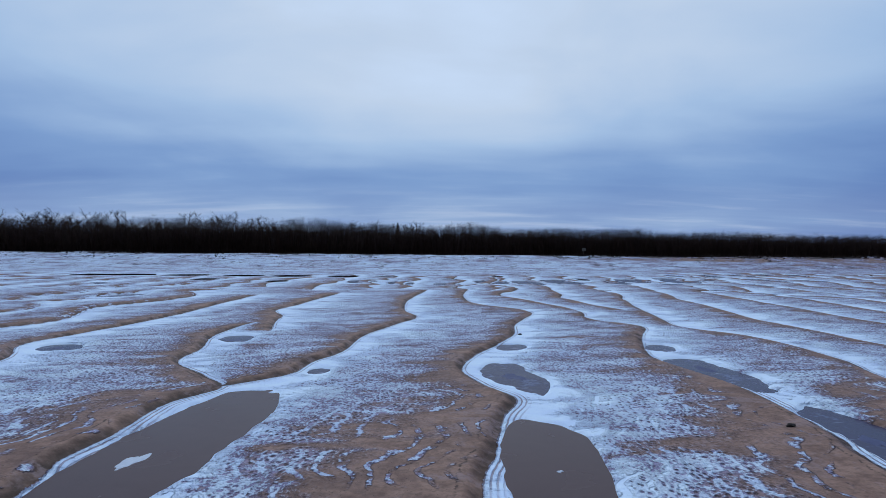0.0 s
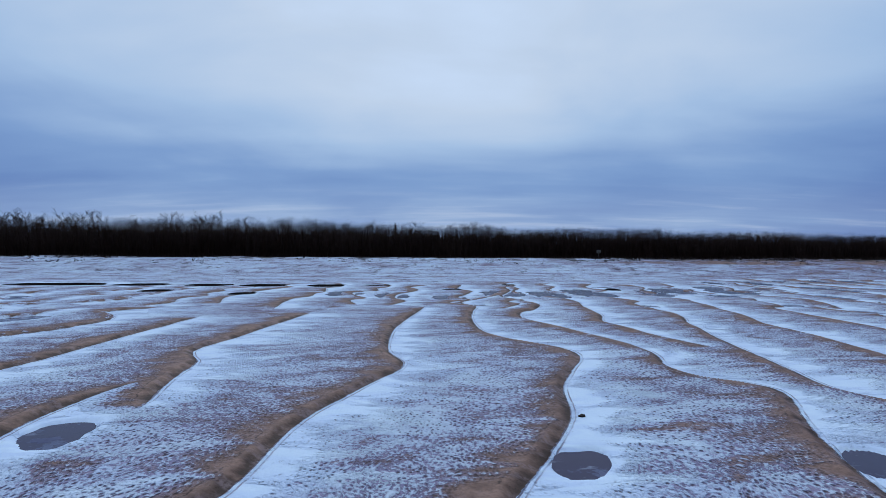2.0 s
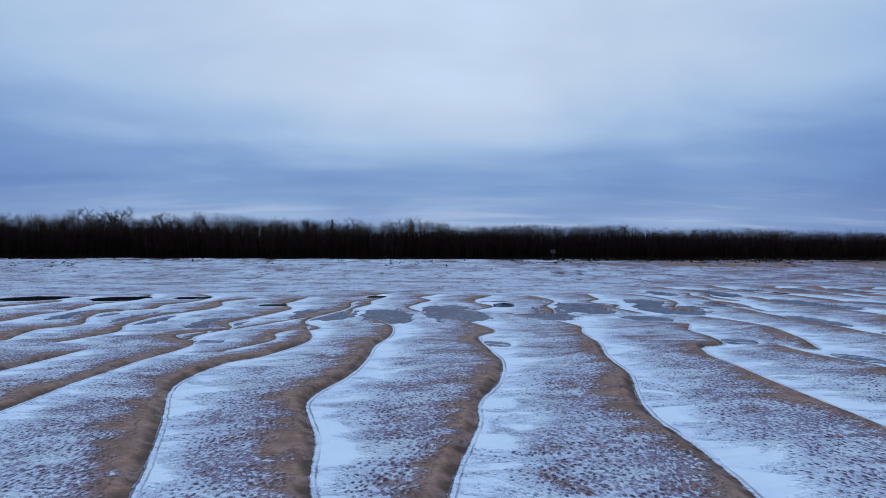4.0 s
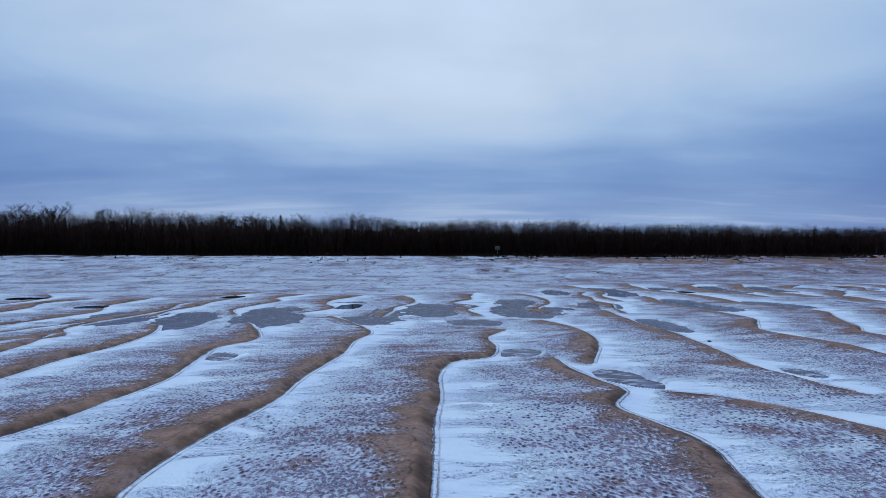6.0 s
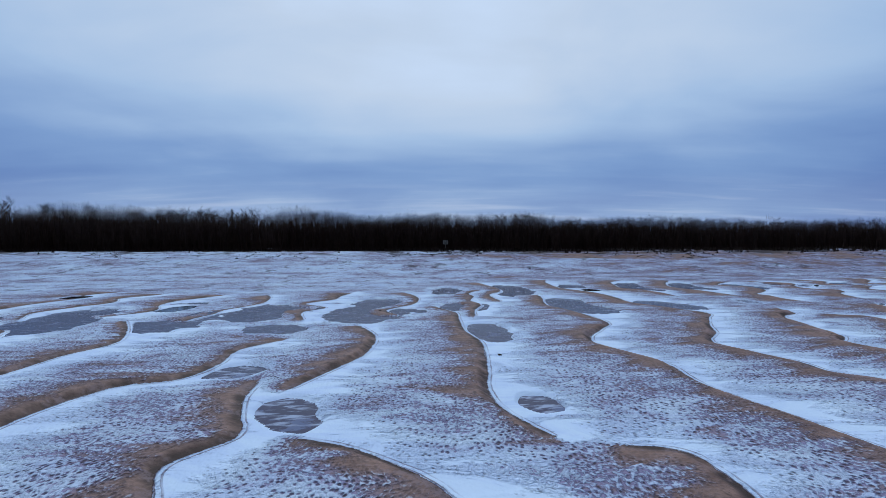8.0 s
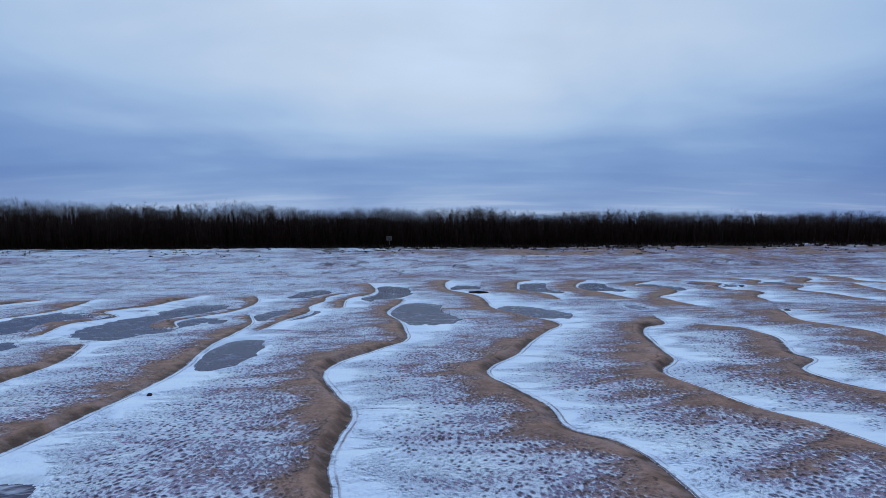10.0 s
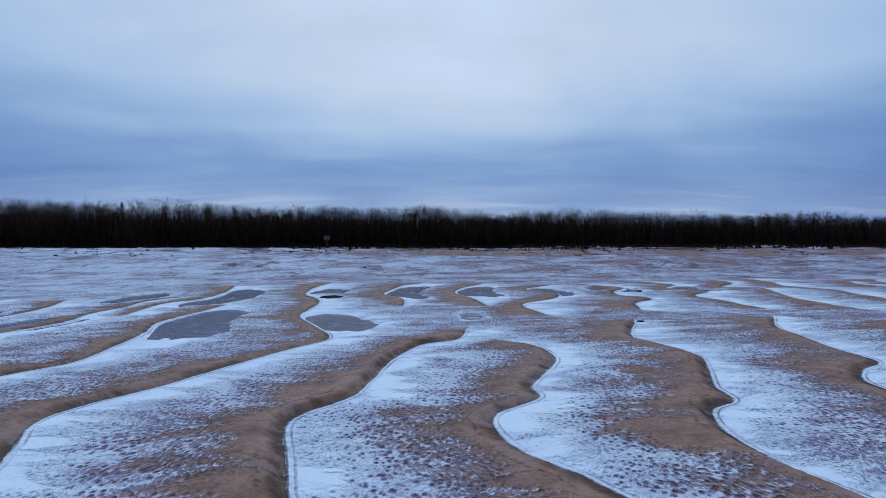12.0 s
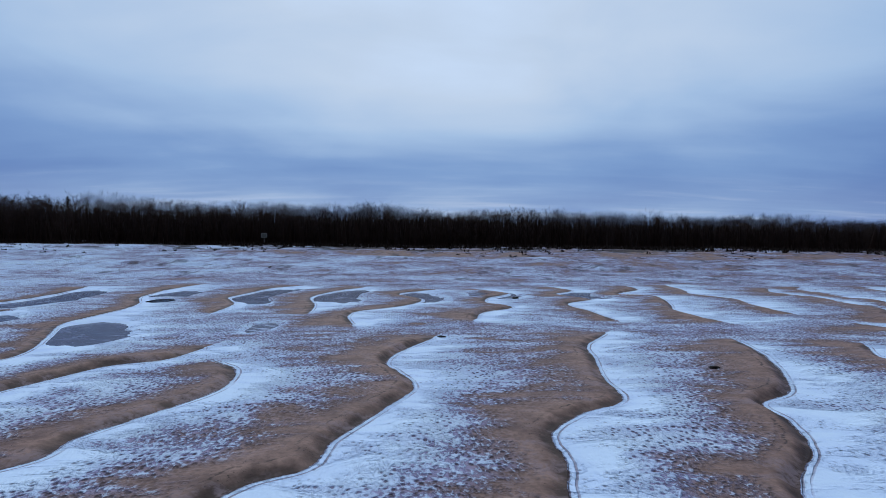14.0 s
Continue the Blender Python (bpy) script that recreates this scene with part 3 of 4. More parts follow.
def ground_fields(x, y):
    """Height, edge, phase, bars and bare at flat arrays of places."""
    n = len(x)
    dl, dr = np.full(n, 9.0), np.full(n, 9.0)
    edge = np.full(n, 9.0)
    bar = np.zeros(n)
    order = np.argsort(x, kind="stable")
    xs = x[order]
    for k, ctrl in enumerate(LIPS):
        p, d, s = curve_points(ctrl)
        lo, hi = p.min(0) - 6.0, p.max(0) + 6.0
        idx = order[np.searchsorted(xs, lo[0]):np.searchsorted(xs, hi[0])]
        idx = idx[(y[idx] > lo[1]) & (y[idx] < hi[1])]
        if not len(idx):
            continue
        tall = 0.104 + 0.028 * math.sin(3.1 * k)
        for c0 in range(0, len(idx), 20000):
            c = idx[c0:c0 + 20000]
            coarse = p[::12]
            d2 = (x[c][:, None] - coarse[:, 0]) ** 2 + (y[c][:, None] - coarse[:, 1]) ** 2
            j = d2.argmin(1) * 12
            near = np.clip(j[:, None] + np.arange(-12, 13), 0, len(p) - 1)
            d2 = (x[c][:, None] - p[near, 0]) ** 2 + (y[c][:, None] - p[near, 1]) ** 2
            j = near[np.arange(len(c)), d2.argmin(1)]
            rx, ry = x[c] - p[j, 0], y[c] - p[j, 1]
            across = rx * d[j, 1] - ry * d[j, 0]
            along = rx * d[j, 0] + ry * d[j, 1]
            past = np.where((j == 0) | (j == len(p) - 1), np.abs(along), 0.0)
            dist = np.where(past > 0, np.hypot(across, past), np.abs(across) * 0.5 + np.sqrt(rx ** 2 + ry ** 2) * 0.5)
            dist = np.where(np.hypot(rx, ry) < 0.4, np.abs(across), np.hypot(rx, ry))
            dist = dist + past * 2.5
            w = smooth(0.0, 1.8, np.minimum(s[j], s[-1] - s[j]) + 0.25) * np.exp(-past * 2.0)
            lee = across > 0
            dl[c] = np.where(lee, np.minimum(dl[c], dist), dl[c])
            dr[c] = np.where(lee, dr[c], np.minimum(dr[c], dist))
            sd = np.where(lee, dist, -dist)
            edge[c] = np.where(np.abs(sd) < np.abs(edge[c]), sd, edge[c])
            h = tall * (0.75 + 0.5 * lattice_noise(p[j, 0], p[j, 1], 3.0, 5)) * w
            prof = np.where(lee, 0.0, smooth(-0.01, 0.23, dist) * np.exp(-(np.maximum(dist - 0.23, 0) / 1.9) ** 1.3))
            bar[c] = np.maximum(bar[c], h * prof)
    phase = dl / (dl + dr)
    field = (1 - smooth(76, 86, y + 6 * (lattice_noise(x, y, 9.0, 3) - 0.5))) * np.clip(1 - (np.minimum(dl, dr) - 3.0) / 3.0, 0, 1)
    bare = 0.30 * smooth(22, 42, x) * smooth(30, 45, y) + 0.70 * smooth(97, 102, y) * smooth(109, 105, y) * smooth(5, 45, x) + 0.30 * smooth(76, 88, y) * smooth(5, 60, x) * (0.2 + 1.6 * lattice_noise(x / 2.5, y, 2.0, 12)) + 0.35 * smooth(15, 7, y) + 0.6 * smooth(3.5, 7, x) * smooth(19, 11, y)
    bare = np.clip(bare + 0.5 * (lattice_noise(x, y, 7.0, 8) - 0.5) * (1 - smooth(76, 90, y)), 0, 1)
    z = bank(x, y) + bar * field
    z += 0.05 * (lattice_noise(x, y, 5.0, 1) - 0.5) + 0.034 * (lattice_noise(x, y, 1.5, 2) - 0.5) + 0.007 * (lattice_noise(x, y, 0.5, 4) - 0.5)
    z += 0.25 * smooth(86, 100, y) * (lattice_noise(x / 3.0, y, 4.0, 6) - 0.5)
    z += (0.22 * (lattice_noise(x / 2.2, y, 2.4, 16) - 0.5) + 0.10 * (lattice_noise(x / 2.0, y, 1.1, 17) - 0.5)) * smooth(80, 90, y) * smooth(118, 112, y)
    shore = np.zeros(n)
    for cx, cy, rx, ry, turn, kind in POOLS:
        # bars run low where they border a far pool
        if cy > 44:
            c = np.nonzero((np.abs(x - cx) < rx + 2.0) & (np.abs(y - cy + 1.0) < ry + 4.0))[0]
            r = np.hypot(np.maximum(np.abs(x[c] - cx) - rx, 0) / 2.0, np.maximum(np.abs(y[c] - cy + 1.0) - ry, 0) / 4.0)
            low = 1 - smooth(0.1, 1.0, r)
            z[c] -= (0.6 * low * bar[c] * field[c]) if kind != "water" else low * (z[c] + 0.012)
        a = radians(turn)
        reach = 1.8 * max(rx, ry)
        c = np.nonzero((np.abs(x - cx) < reach) & (np.abs(y - cy) < reach))[0]
        u = (x[c] - cx) * math.cos(a) + (y[c] - cy) * math.sin(a)
        v = -(x[c] - cx) * math.sin(a) + (y[c] - cy) * math.cos(a)
        # a pool under a lip bends with it
        if kind in ("ice", "thin") and len(c):
            here = edge[c[np.argmin((x[c] - cx) ** 2 + (y[c] - cy) ** 2)]]
            if 0 < here < 1.6:
                u = np.where(edge[c] > 0, edge[c] - here, 9.0) * 0.7 + u * 0.3
        q = 3.2 if kind == "mud" else 2.3
        k = 0.35 if kind == "mud" else 0.7
        r = (np.abs(u / rx) ** q + np.abs(v / ry) ** q) ** (1 / q) + k * 0.34 * (lattice_noise(x[c], y[c], 1.1, 9) - 0.5) + k * 0.34 * (lattice_noise(x[c], y[c], 0.55, 19) - 0.5) + k * 0.24 * (lattice_noise(x[c], y[c], 0.28, 10) - 0.5)
        flat = np.hypot((x[c] - cx) / rx, (y[c] - cy) / ry)
        r = np.maximum(r, flat / 1.28)
        shore[c] = np.maximum(shore[c], np.exp(-((r - 1.15) / 0.28) ** 2))
        w = (1 - smooth(0.84, 1.10, r)) * np.where((np.abs(edge[c]) < 0.7) & (kind != "water"), smooth(-0.02, 0.10 if cy < 44 else 0.30, edge[c]), 1.0)
        z[c] = z[c] * (1 - w) - (0.085 if kind != "water" else 0.095) * w
    far = smooth(120, 400, np.hypot(x - 20, y - 50))
    strand = smooth(17, 10, y)
    turf = smooth(101, 112, y) * (0.45 + 0.55 * smooth(0, 40, x)) + smooth(110.5, 112.5, y)
    return z * (1 - far) + far * np.minimum(z, 1.75), edge, dr, phase, field, bare, np.clip(shore, 0, 1), strand, turf


def near_side(x):
    """The side of the flats nearest to the flight line, from which the mesh coarsens outwards."""
    return np.interp(x, [-14, 5, 13, 24, 30, 45, 58], [0, 0, 10.5, 27, 30.5, 39.5, 43.5])


def build_ground():
    ax = axis_steps(-12.0, 57.0, 0.062, -1500, 1500, 1.06)
    away = [6.0]
    while away[-1] < 2200:
        away.append(away[-1] + max(0.055, min(0.0070 * away[-1], 0.32) if away[-1] < 75 else 0.30 * (away[-1] / 75) ** 3))
    back, step = [6.0], 0.06
    while back[-1] > -900:
        step *= 1.1
        back.append(back[-1] - step)
    av = np.array(back[:0:-1] + away)
    gx, gv = np.meshgrid(ax, av)
    x = gx.ravel()
    y = gv.ravel() + near_side(x) * np.where(gv.ravel() > 0, 1 - smooth(70, 140, gv.ravel()), 1.0)
    z, edge, brow, phase, field, bare, shore, strand, turf = ground_fields(x, y)
    nx, ny = len(ax), len(av)
    i = (np.arange(ny - 1)[:, None] * nx + np.arange(nx - 1)).ravel()
    quads = np.stack([i, i + 1, i + nx + 1, i + nx], 1).astype(np.int32)
    me = bpy.data.meshes.new("ground")
    me.vertices.add(len(x))
    me.vertices.foreach_set("co", np.stack([x, y, z], 1).astype(np.float32).ravel())
    me.loops.add(quads.size)
    me.loops.foreach_set("vertex_index", quads.ravel())
    me.polygons.add(len(quads))
    me.polygons.foreach_set("loop_start", np.arange(0, quads.size, 4, dtype=np.int32))
    me.update(calc_edges=True)
    me.polygons.foreach_set("use_smooth", np.ones(len(quads), bool))
    for name, v in (("edge", edge), ("near", np.minimum(np.abs(edge), 2.0)), ("brow", np.minimum(brow, 5.0)), ("phase", phase), ("bars", field), ("bare", bare), ("shore", shore), ("strand", strand), ("turf", turf)):
        at = me.attributes.new(name, "FLOAT", "POINT")
        at.data.foreach_set("value", v.astype(np.float32))
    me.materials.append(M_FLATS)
    return tagged(new("ground", me), "rippled brown river sand bars dusted with blown snow", "ground", kind="structure")


ground = build_ground()


def frozen_pool(cx, cy, rx, ry, turn, kind):
    """A thin sheet of ice with an uneven rim, lying in a hollow between two bars."""
    bm = bmesh.new()
    n = 44
    k = rng.uniform(0, 9)
    grow = 1.42 if kind != "water" else 1.15
    rim = []
    for i in range(n):
        a = 2 * math.pi * i / n
        r = grow * (1 + 0.10 * math.sin(2 * a + k) + 0.06 * math.sin(5 * a + 2 * k))
        rim.append((rx * r * math.cos(a), ry * r * math.sin(a)))
    top = [bm.verts.new((px, py, 0)) for px, py in rim]
    low = [bm.verts.new((px * 0.98, py * 0.98, -0.025)) for px, py in rim]
    bm.faces.new(top)
    bm.faces.new(low[::-1])
    for i in range(n):
        bm.faces.new((top[i - 1], low[i - 1], low[i], top[i]))
    mat = {"ice": M_ICE, "thin": M_THIN_ICE, "mud": M_MUD_ICE, "water": M_WATER}[kind]
    name = "water_pool" if kind == "water" else "frozen_pool"
    ob = part(name, bm, mat)
    ob.matrix_world = pose(cx, cy, -0.033 if kind != "water" else -0.024, 0, 0, turn)
    lab = {"thin": "small frozen pool streaked with blown snow", "ice": "smooth grey frozen pool in a hollow between sand bars", "mud": "brown muddy frozen pool beside a sand bar", "water": "narrow dark strip of still open water"}[kind]
    if rx > 0.5 and cy < 25:
        white = kind == "mud"
        px, py = rng.uniform(-0.25, 0.25) * rx, rng.uniform(-0.35, 0.2) * ry
        k2, w, h = rng.uniform(0, 9), rx * rng.uniform(0.2, 0.36), ry * rng.uniform(0.12, 0.26)
        if white:
            w, h = w * (0.6 if cx < 0 else 0.2), h * (0.5 if cx < 0 else 0.1)
        patch = bmesh.new()
        ring, inner = [], []
        for i in range(26):
            a = 2 * math.pi * i / 26
            r = 1 + 0.25 * math.sin(2 * a + k2) + 0.2 * math.sin(3 * a - k2) + 0.12 * math.sin(7 * a)
            ring.append(patch.verts.new((px + w * r * math.cos(a), py + h * r * math.sin(a), -0.001)))
            inner.append(patch.verts.new((px + 0.8 * w * r * math.cos(a), py + 0.8 * h * r * math.sin(a), 0.006)))
        for i in range(26):
            patch.faces.new((ring[i - 1], ring[i], inner[i], inner[i - 1]))
        patch.faces.new(inner)
        if white:
            part("snow_patch", patch, M_DUST, ob, "thin patch of blown snow")
        else:
            part("frost_patch", patch, M_RIME, ob, "bluish film of frost on the ice")
    return tagged(ob, lab, "pool", "pools on the river bed")


for i, p in enumerate(POOLS):
    frozen_pool(*p).location.z -= 0.0007 * i * (p[5] != "water")


# ---- woods ----
def tube(bm, pts, r0, r1, sides=3):
    """A tapered stem through the points."""
    rings = []
    for i, p in enumerate(pts):
        r = r0 + (r1 - r0) * i / (len(pts) - 1)
        rings.append([bm.verts.new((p[0] + r * math.cos(2 * math.pi * k / sides), p[1] + r * math.sin(2 * math.pi * k / sides), p[2])) for k in range(sides)])
    for a, b in zip(rings[:-1], rings[1:]):
        for k in range(sides):
            bm.faces.new((a[k - 1], a[k], b[k], b[k - 1]))
    bm.faces.new(rings[-1])


def twig(bm, p, q, r):
    """A fine twig: a three-sided spike."""
    a = rng.uniform(0, 2)
    ring = [bm.verts.new((p[0] + r * math.cos(a + 2.094 * k), p[1] + r * math.sin(a + 2.094 * k), p[2])) for k in range(3)]
    tip = bm.verts.new(q)
    for k in range(3):
        bm.faces.new((ring[k - 1], ring[k], tip))


def limb(start, way, length, bend, n=3):
    pts, p, d = [Vector(start)], Vector(start), Vector(way).normalized()
    for _ in range(n):
        d = (d + Vector((rng.uniform(-bend, bend), rng.uniform(-bend, bend), rng.uniform(0, bend)))).normalized()
        p = p + d * (length / n)
        pts.append(p.copy())
    return pts


def willow(height, stems, spread):
    """A many-stemmed bare willow: each stem a part, the twigs one crown of fine sprays."""
    ob = new("willow")
    crown = bmesh.new()
    for i in range(stems):
        a = 2 * math.pi * i / stems + rng.uniform(-0.4, 0.4)
        b = Vector((0.25 * math.cos(a), 0.25 * math.sin(a), -0.3))
        h = height * rng.uniform(0.72, 1.0)
        lean = spread * rng.uniform(0.5, 1.5)
        pts = limb(b, (lean * math.cos(a), lean * math.sin(a), 1), h, 0.20, 4)
        stem = bmesh.new()
        tube(stem, pts, rng.uniform(0.035, 0.06), 0.006)
        part("stem", stem, M_BARK, ob)
        for _ in range(20):
            k = rng.uniform(0.22, 1.0) ** 0.8
            f = k * (len(pts) - 1)
            q = pts[int(f)].lerp(pts[min(int(f) + 1, len(pts) - 1)], f % 1)
            c = rng.uniform(0, 2 * math.pi)
            out = rng.uniform(0.5, 1.5)
            ln = h * rng.uniform(0.07, 0.17)
            tip = q + Vector((math.cos(c) * out, math.sin(c) * out, rng.uniform(0.5, 1.0))).normalized() * ln
            twig(crown, q, tip, 0.015)
            for _ in range(4):
                c += rng.uniform(1, 3)
                r = q.lerp(tip, rng.uniform(0.3, 1.0))
                e = r + Vector((math.cos(c), math.sin(c), rng.uniform(0.2, 1.2))).normalized() * h * rng.uniform(0.035, 0.085)
                twig(crown, r, e, 0.010)
    part("crown", crown, M_TWIG, ob)
    return tagged(ob, "bare dark willow in the thicket beside the beach", "willow", "willows along the wood's edge")


def wood_height(x):
    return max(3.6, min(6.3, 4.95 - (0.024 if x < 21 else 0.018) * (x - 21)))


kinds = [willow(4.2, 6, 0.22), willow(4.2, 7, 0.3), willow(4.2, 6, 0.16), willow(4.2, 7, 0.36), willow(4.2, 5, 0.12)]
for i in range(285):
    x = -88 + 205 * (i + rng.uniform(0, 1)) / 285
    row = i % 3
    y = 115.2 + 1.8 * row + rng.uniform(-0.8, 0.8) + 0.6 * math.sin(x * 0.11)
    h = wood_height(x) * rng.uniform(0.8, 1.06) * (1.0 if row else 0.82) / 4.2
    m = pose(x, y, float(bank(np.array([x]), np.array([y]))[0]), 0, 0, rng.uniform(0, 360))
    src = kinds[i % 5]
    if i < 5:
        ob = src
        ob.matrix_basis = m
    else:
        ob = copy_thing(src, m)
    ob.scale = (h * 1.05, h * 1.05, h)


def thicket():
    """The mass of stems and twigs behind the wood's edge, too many to count."""
    bm_v, bm_f = [], []

    def spike(p, q, r):
        o = len(bm_v)
        a = rng.uniform(0, 2)
        for k in range(3):
            bm_v.append((p[0] + r * math.cos(a + 2.094 * k), p[1] + r * math.sin(a + 2.094 * k), p[2]))
        bm_v.append(q)
        bm_f.extend([(o, o + 1, o + 3), (o + 1, o + 2, o + 3), (o + 2, o, o + 3)])

    for i in range(9500):
        x = rng.uniform(-150, 190)
        y = 116.5 + 26 * rng.random() ** 1.3
        g = 1.5 + 0.25 * min(1, (y - 113) / 37)
        h = wood_height(x) * rng.uniform(0.80, 1.03) * (0.97 + 0.10 * math.sin(x * 0.31) * math.sin(x * 0.083 + 1)) + 0.012 * (y - 117)
        tx, ty = x + rng.uniform(-0.5, 0.5), y + rng.uniform(-0.5, 0.5)
        spike((x, y, g - 0.3), (tx, ty, g + h), rng.uniform(0.05, 0.10))
        for _ in range(30):
            k = rng.uniform(0.30, 1.0) ** 0.7
            bx, by, bz = x + (tx - x) * k, y + (ty - y) * k, g + h * k
            c = rng.uniform(0, 6.28)
            ln = rng.uniform(0.25, 0.75)
            out = rng.uniform(0.3, 1.3) * (1.5 - k)
            # a rounded head: sprays start out from the stem and end in fine tips
            bx, by = bx + out * 0.6 * math.cos(c), by + out * 0.6 * math.sin(c)
            c += rng.uniform(-1.2, 1.2)
            spike((bx, by, bz), (bx + 0.6 * ln * math.cos(c), by + 0.6 * ln * math.sin(c), bz + ln * rng.uniform(0.35, 0.9)), rng.uniform(0.012, 0.026))
    # low brush that closes the wood
    for i in range(9000):
        x = rng.uniform(-150, 190)
        y = 117.5 + 24 * rng.random()
        g = 1.5 + 0.25 * min(1, (y - 113) / 37)
        h = wood_height(x) * rng.uniform(0.55, 0.84)
        spike((x, y, g - 0.3), (x + rng.uniform(-0.6, 0.6), y + rng.uniform(-0.6, 0.6), g + h), rng.uniform(0.3, 0.65))
    me = bpy.data.meshes.new("thicket")
    me.from_pydata(bm_v, [], bm_f)
    me.materials.append(M_BARK)
    return tagged(new("thicket", me), "dense dark mass of bare leafless willow stems", "thicket", kind="stuff")


thicket()


def bare_tree(height):
    """A taller bare tree with forked limbs, standing behind the willows."""
    ob = new("bare_tree")
    trunk, crown = bmesh.new(), bmesh.new()
    pts = limb((0, 0, -0.3), (0, 0, 1), height * 0.55, 0.08, 4)
    tube(trunk, pts, 0.17, 0.09, 5)
    for i in range(9):
        f = rng.uniform(0.45, 1.0) * (len(pts) - 1)
        q = pts[int(f)].lerp(pts[min(int(f) + 1, len(pts) - 1)], f % 1)
        c = i * 2.4 + rng.uniform(-0.4, 0.4)
        lb = limb(q, (math.cos(c) * 0.8, math.sin(c) * 0.8, 1), height * rng.uniform(0.3, 0.5), 0.22, 4)
        tube(trunk, lb, 0.06, 0.012)
        for _ in range(16):
            g = rng.uniform(0.25, 1.0) * (len(lb) - 1)
            r = lb[int(g)].lerp(lb[min(int(g) + 1, len(lb) - 1)], g % 1)
            c2 = rng.uniform(0, 6.28)
            tw = limb(r, (math.cos(c2), math.sin(c2), 0.9), height * rng.uniform(0.08, 0.18), 0.3, 2)
            tube(crown, tw, 0.022, 0.007)
            for _ in range(12):
                c3 = rng.uniform(0, 6.28)
                f3 = tw[0].lerp(tw[-1], rng.uniform(0.3, 1.0))
                twig(crown, f3, f3 + Vector((math.cos(c3), math.sin(c3), rng.uniform(0.1, 1.0))) * height * rng.uniform(0.025, 0.06), 0.014)
    part("trunk", trunk, M_TREE, ob)
    part("crown", crown, M_TREE, ob)
    return tagged(ob, "tall bare tree with a spreading crown above the willows", "tree", "tall bare trees behind the willows")


tall = [bare_tree(8.0), bare_tree(8.0), bare_tree(8.0)]
SPOTS = [(-74, 9.0), (-66, 8.9), (-80, 9.4), (-86, 9.0), (-55, 8.8), (-58, 8.2), (-45, 8.4), (-38, 7.8), (-91, 9.0), (-97, 9.2), (-105, 9.6), (-70, 8.2), (-49, 7.9), (-31, 7.4), (-24, 7.0), (-14, 6.8), (-5, 6.8),
         (-62, 8.0), (-78, 8.2), (-42, 7.6), (-34, 7.2), (-19, 6.8)]
for i, (x, h) in enumerate(SPOTS):
    m = pose(x, 135 + rng.uniform(-4, 5), 1.6, 0, 0, rng.uniform(0, 360))
    ob = tall[i] if i < 3 else copy_thing(tall[i % 3], m)
    ob.matrix_basis = m
    k = (h + (0.1 if x < -62 else 0.2)) / 8.0
    ob.scale = (1.2 * k, 1.2 * k, k)


def conifer(x, y, height):
    ob = new("pine")
    trunk, crown = bmesh.new(), bmesh.new()
    tube(trunk, [Vector((0, 0, -0.2)), Vector((0, 0, height * 0.5)), Vector((0, 0, height))], 0.12, 0.02, 5)
    for i in range(420):
        k = rng.random()
        c = rng.uniform(0, 6.28)
        r = (1 - k) * height * 0.28 + 0.25
        p = Vector((0, 0, height * (0.25 + 0.75 * k)))
        q = p + Vector((math.cos(c) * r, math.sin(c) * r, -0.15 * r))
        twig(crown, p, q, 0.12)
    part("trunk", trunk, M_TREE, ob)
    part("crown", crown, M_PINE, ob)
    ob.matrix_basis = pose(x, y, 1.6)
    return tagged(ob, "small dark evergreen pine among the bare trees", "pine")


conifer(-9.5, 136, 6.3)


# ---- wood's edge: sign and litter ----
def sign_board(x, y, z):
    ob = new("notice_sign")
    post = bmesh.new()
    bmesh.ops.create_cone(post, cap_ends=True, segments=10, radius1=0.04, radius2=0.035, depth=1.3, matrix=Matrix.Translation((0, 0, 0.55)))
    part("post", post, M_POST, ob)
    board = bmesh.new()
    bmesh.ops.create_cube(board, size=1, matrix=Matrix.Translation((0, -0.06, 1.02)) @ Matrix.Diagonal((0.66, 0.03, 0.5, 1)))
    bmesh.ops.bevel(board, geom=board.edges[:], offset=0.008, segments=1, affect="EDGES")
    b = part("board", board, M_BOARD, ob, "faded pale sign board")
    for k, (w, dz) in enumerate(((0.20, 0.12), (0.20, 0.12), (0.46, -0.03), (0.34, -0.14))):
        bar = bmesh.new()
        dx = (-0.14, 0.14, 0, 0)[k]
        bmesh.ops.create_cube(bar, size=1, matrix=Matrix.Translation((dx, -0.079, 1.02 + dz)) @ Matrix.Diagonal((w, 0.004, 0.07, 1)))
        part("printed_bar", bar, M_MARK, b)
    ob.matrix_basis = pose(x, y, z)
    return tagged(ob, "small faded square sign on a post at the wood's edge", "sign")


sign_board(25.2, 113.6, 1.5)


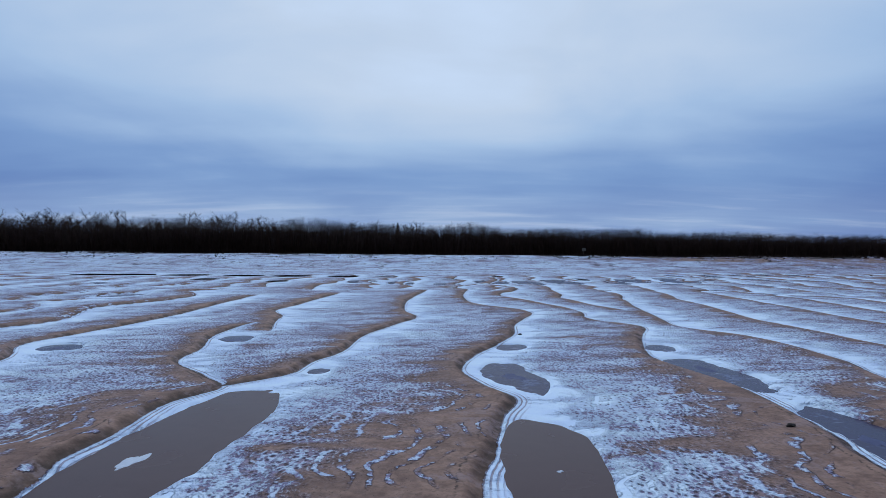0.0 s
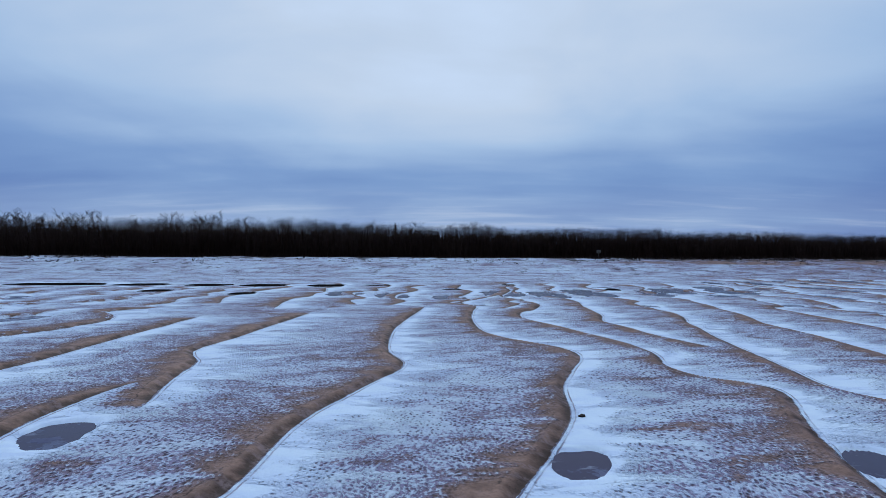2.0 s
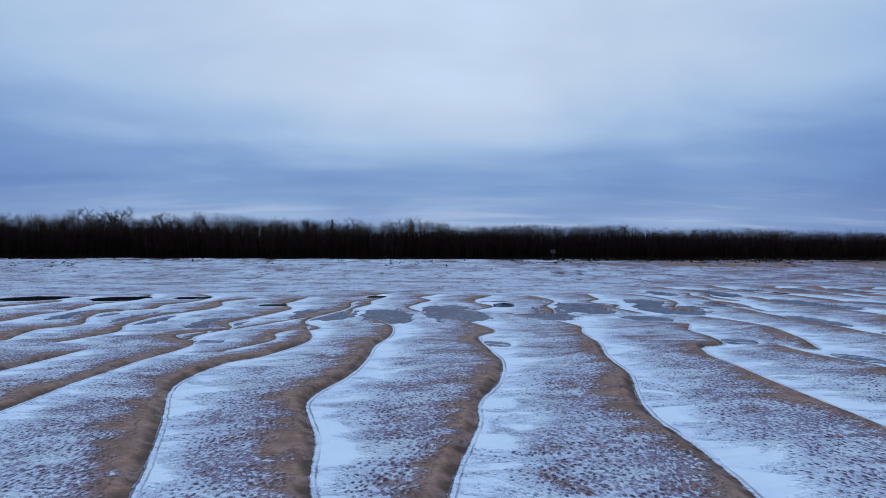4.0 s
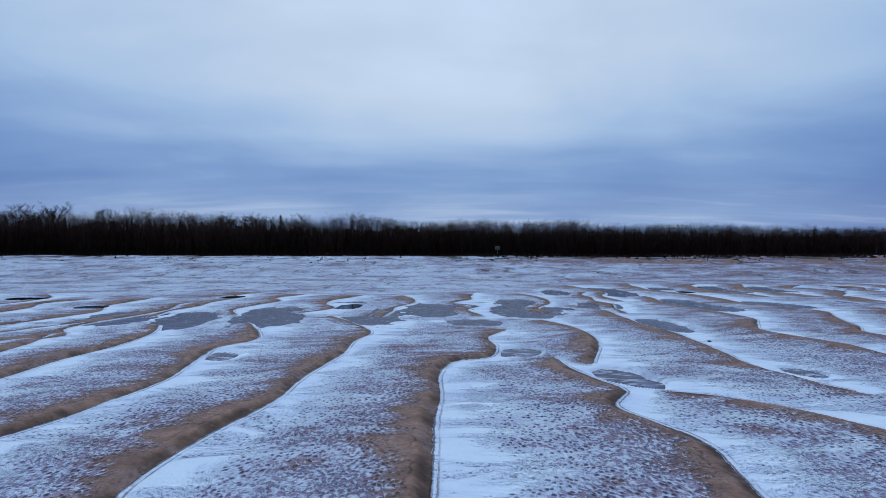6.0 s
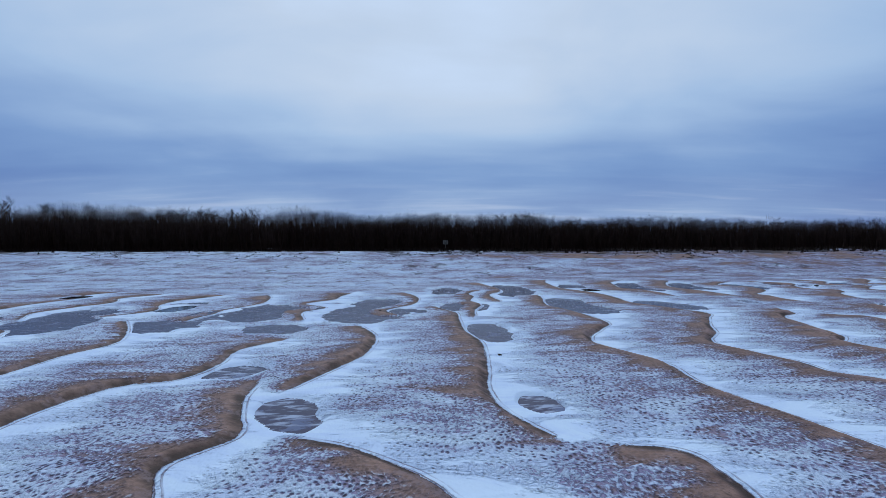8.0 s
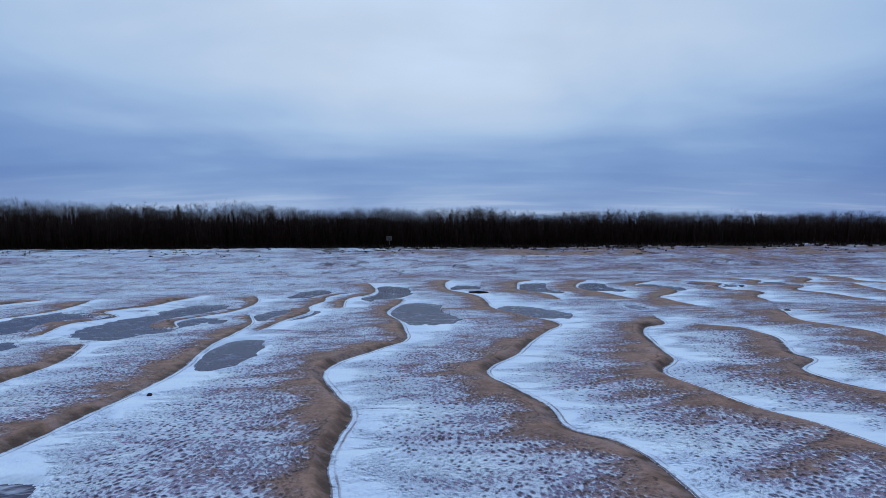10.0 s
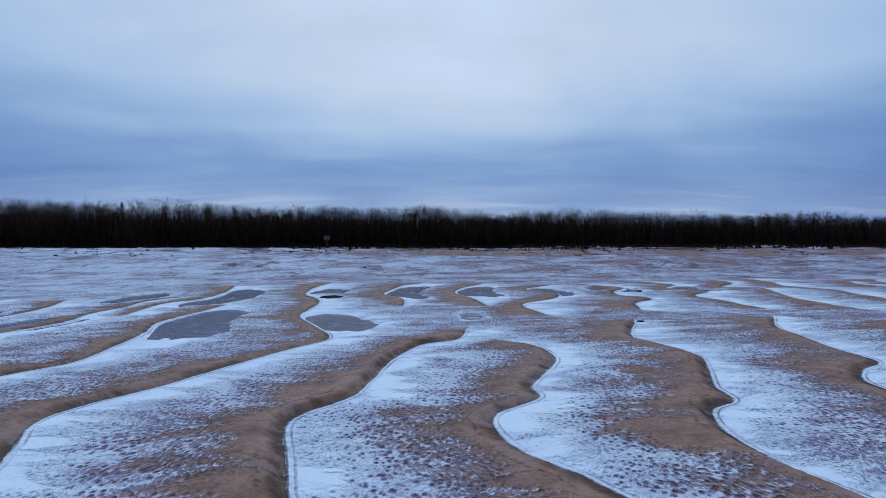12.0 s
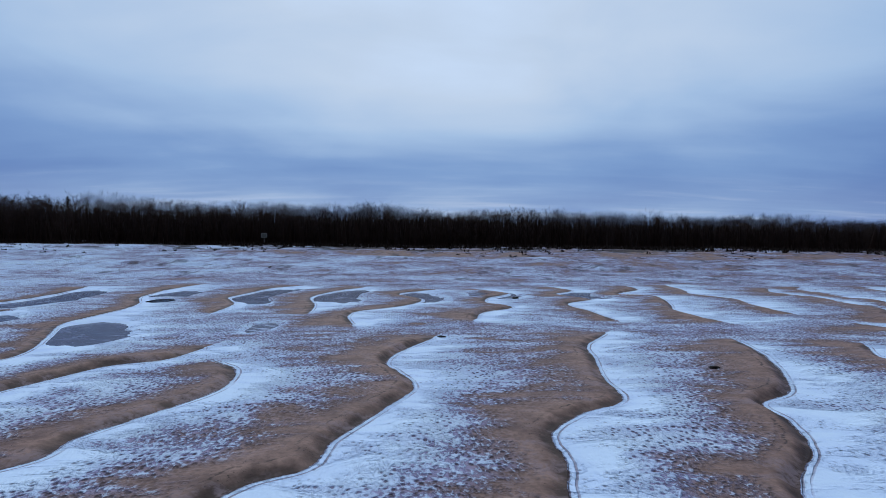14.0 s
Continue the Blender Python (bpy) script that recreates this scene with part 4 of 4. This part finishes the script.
def litter():
    """Dead grass and drift at the foot of the woods."""
    v, f = [], []
    for i in range(6400):
        x = rng.uniform(-95, 130)
        y = 114.3 - abs(rng.gauss(0, 2.6)) - (3.0 * rng.random() if x > 40 else 0)
        if i % 4 == 0:                    # strays further down the beach, in loose patches
            y = 113.5 - 15 * rng.random() ** 1.5
            if lattice_noise(np.array([x]), np.array([y]), 4.0, 23)[0] < 0.5:
                continue
        z0 = float(GZ(x, y))
        for _ in range(3):
            o = len(v)
            w, h, a = rng.uniform(0.06, 0.20), rng.uniform(0.04, 0.15 if i % 4 == 0 else 0.38), rng.uniform(0, 3.14)
            cx, cy = x + rng.uniform(-0.25, 0.25), y + rng.uniform(-0.2, 0.2)
            lx, ly = rng.uniform(-0.2, 0.2), rng.uniform(-0.2, 0.2)
            v.extend([(cx - w * math.cos(a), cy - w * math.sin(a), z0 - 0.03), (cx + w * math.cos(a), cy + w * math.sin(a), z0 - 0.03),
                      (cx - w * math.sin(a), cy + w * math.cos(a), z0 - 0.03), (cx + lx, cy + ly, z0 + h)])
            f.extend([(o, o + 1, o + 3), (o + 1, o + 2, o + 3), (o + 2, o, o + 3)])
    me = bpy.data.meshes.new("dead_grass")
    me.from_pydata(v, [], f)
    me.materials.append(M_LITTER)
    return tagged(new("dead_grass", me), "brown dead grass and drift along the foot of the wood", "grass", kind="stuff")


def GZ(x, y):
    return ground_fields_cheap(x, y)


def ground_fields_cheap(x, y):
    a, b = np.array([float(x)]), np.array([float(y)])
    z = bank(a, b) + 0.05 * (lattice_noise(a, b, 5.0, 1) - 0.5) + 0.25 * smooth(86, 100, b) * (lattice_noise(a / 3.0, b, 4.0, 6) - 0.5)
    z += (0.22 * (lattice_noise(a / 2.2, b, 2.4, 16) - 0.5) + 0.10 * (lattice_noise(a / 2.0, b, 1.1, 17) - 0.5)) * smooth(80, 90, b) * smooth(118, 112, b)
    return z[0]


litter()
scene.view_layers[0].update()


def rest_height(x, y):
    """Height of the sand at a place."""
    hit, loc, nor, idx = ground.ray_cast(Vector((x, y, 5)), Vector((0, 0, -1)))
    return loc.z if hit else 0.0


def clod(x, y, size):
    """A dark lump of driftwood bark or frozen turf lying on the sand."""
    bm = bmesh.new()
    bmesh.ops.create_icosphere(bm, subdivisions=2, radius=size)
    k = rng.uniform(0, 50)
    for q in bm.verts:
        q.co *= 1 + 0.7 * (noise.noise(q.co * (1.6 / size) + Vector((k, 0, 0))))
        q.co.z *= 0.5
        q.co.x *= 1.5
    ob = part("driftwood_lump", bm, M_WOOD)
    ob.matrix_basis = pose(x, y, rest_height(x, y) + size * 0.22, 0, 0, rng.uniform(0, 360))
    return tagged(ob, "small dark lump of driftwood lying on the sand", "driftwood", "driftwood lumps on the flats")


clod(5.90, 10.74, 0.06)
clod(2.75, 22.33, 0.06)
clod(50.38, 56.68, 0.075)
clod(47.96, 71.25, 0.11)
clod(32.60, 88.77, 0.10)
clod(44.79, 60.77, 0.07)
clod(26.29, 48.31, 0.05)
clod(22.18, 58.67, 0.04)
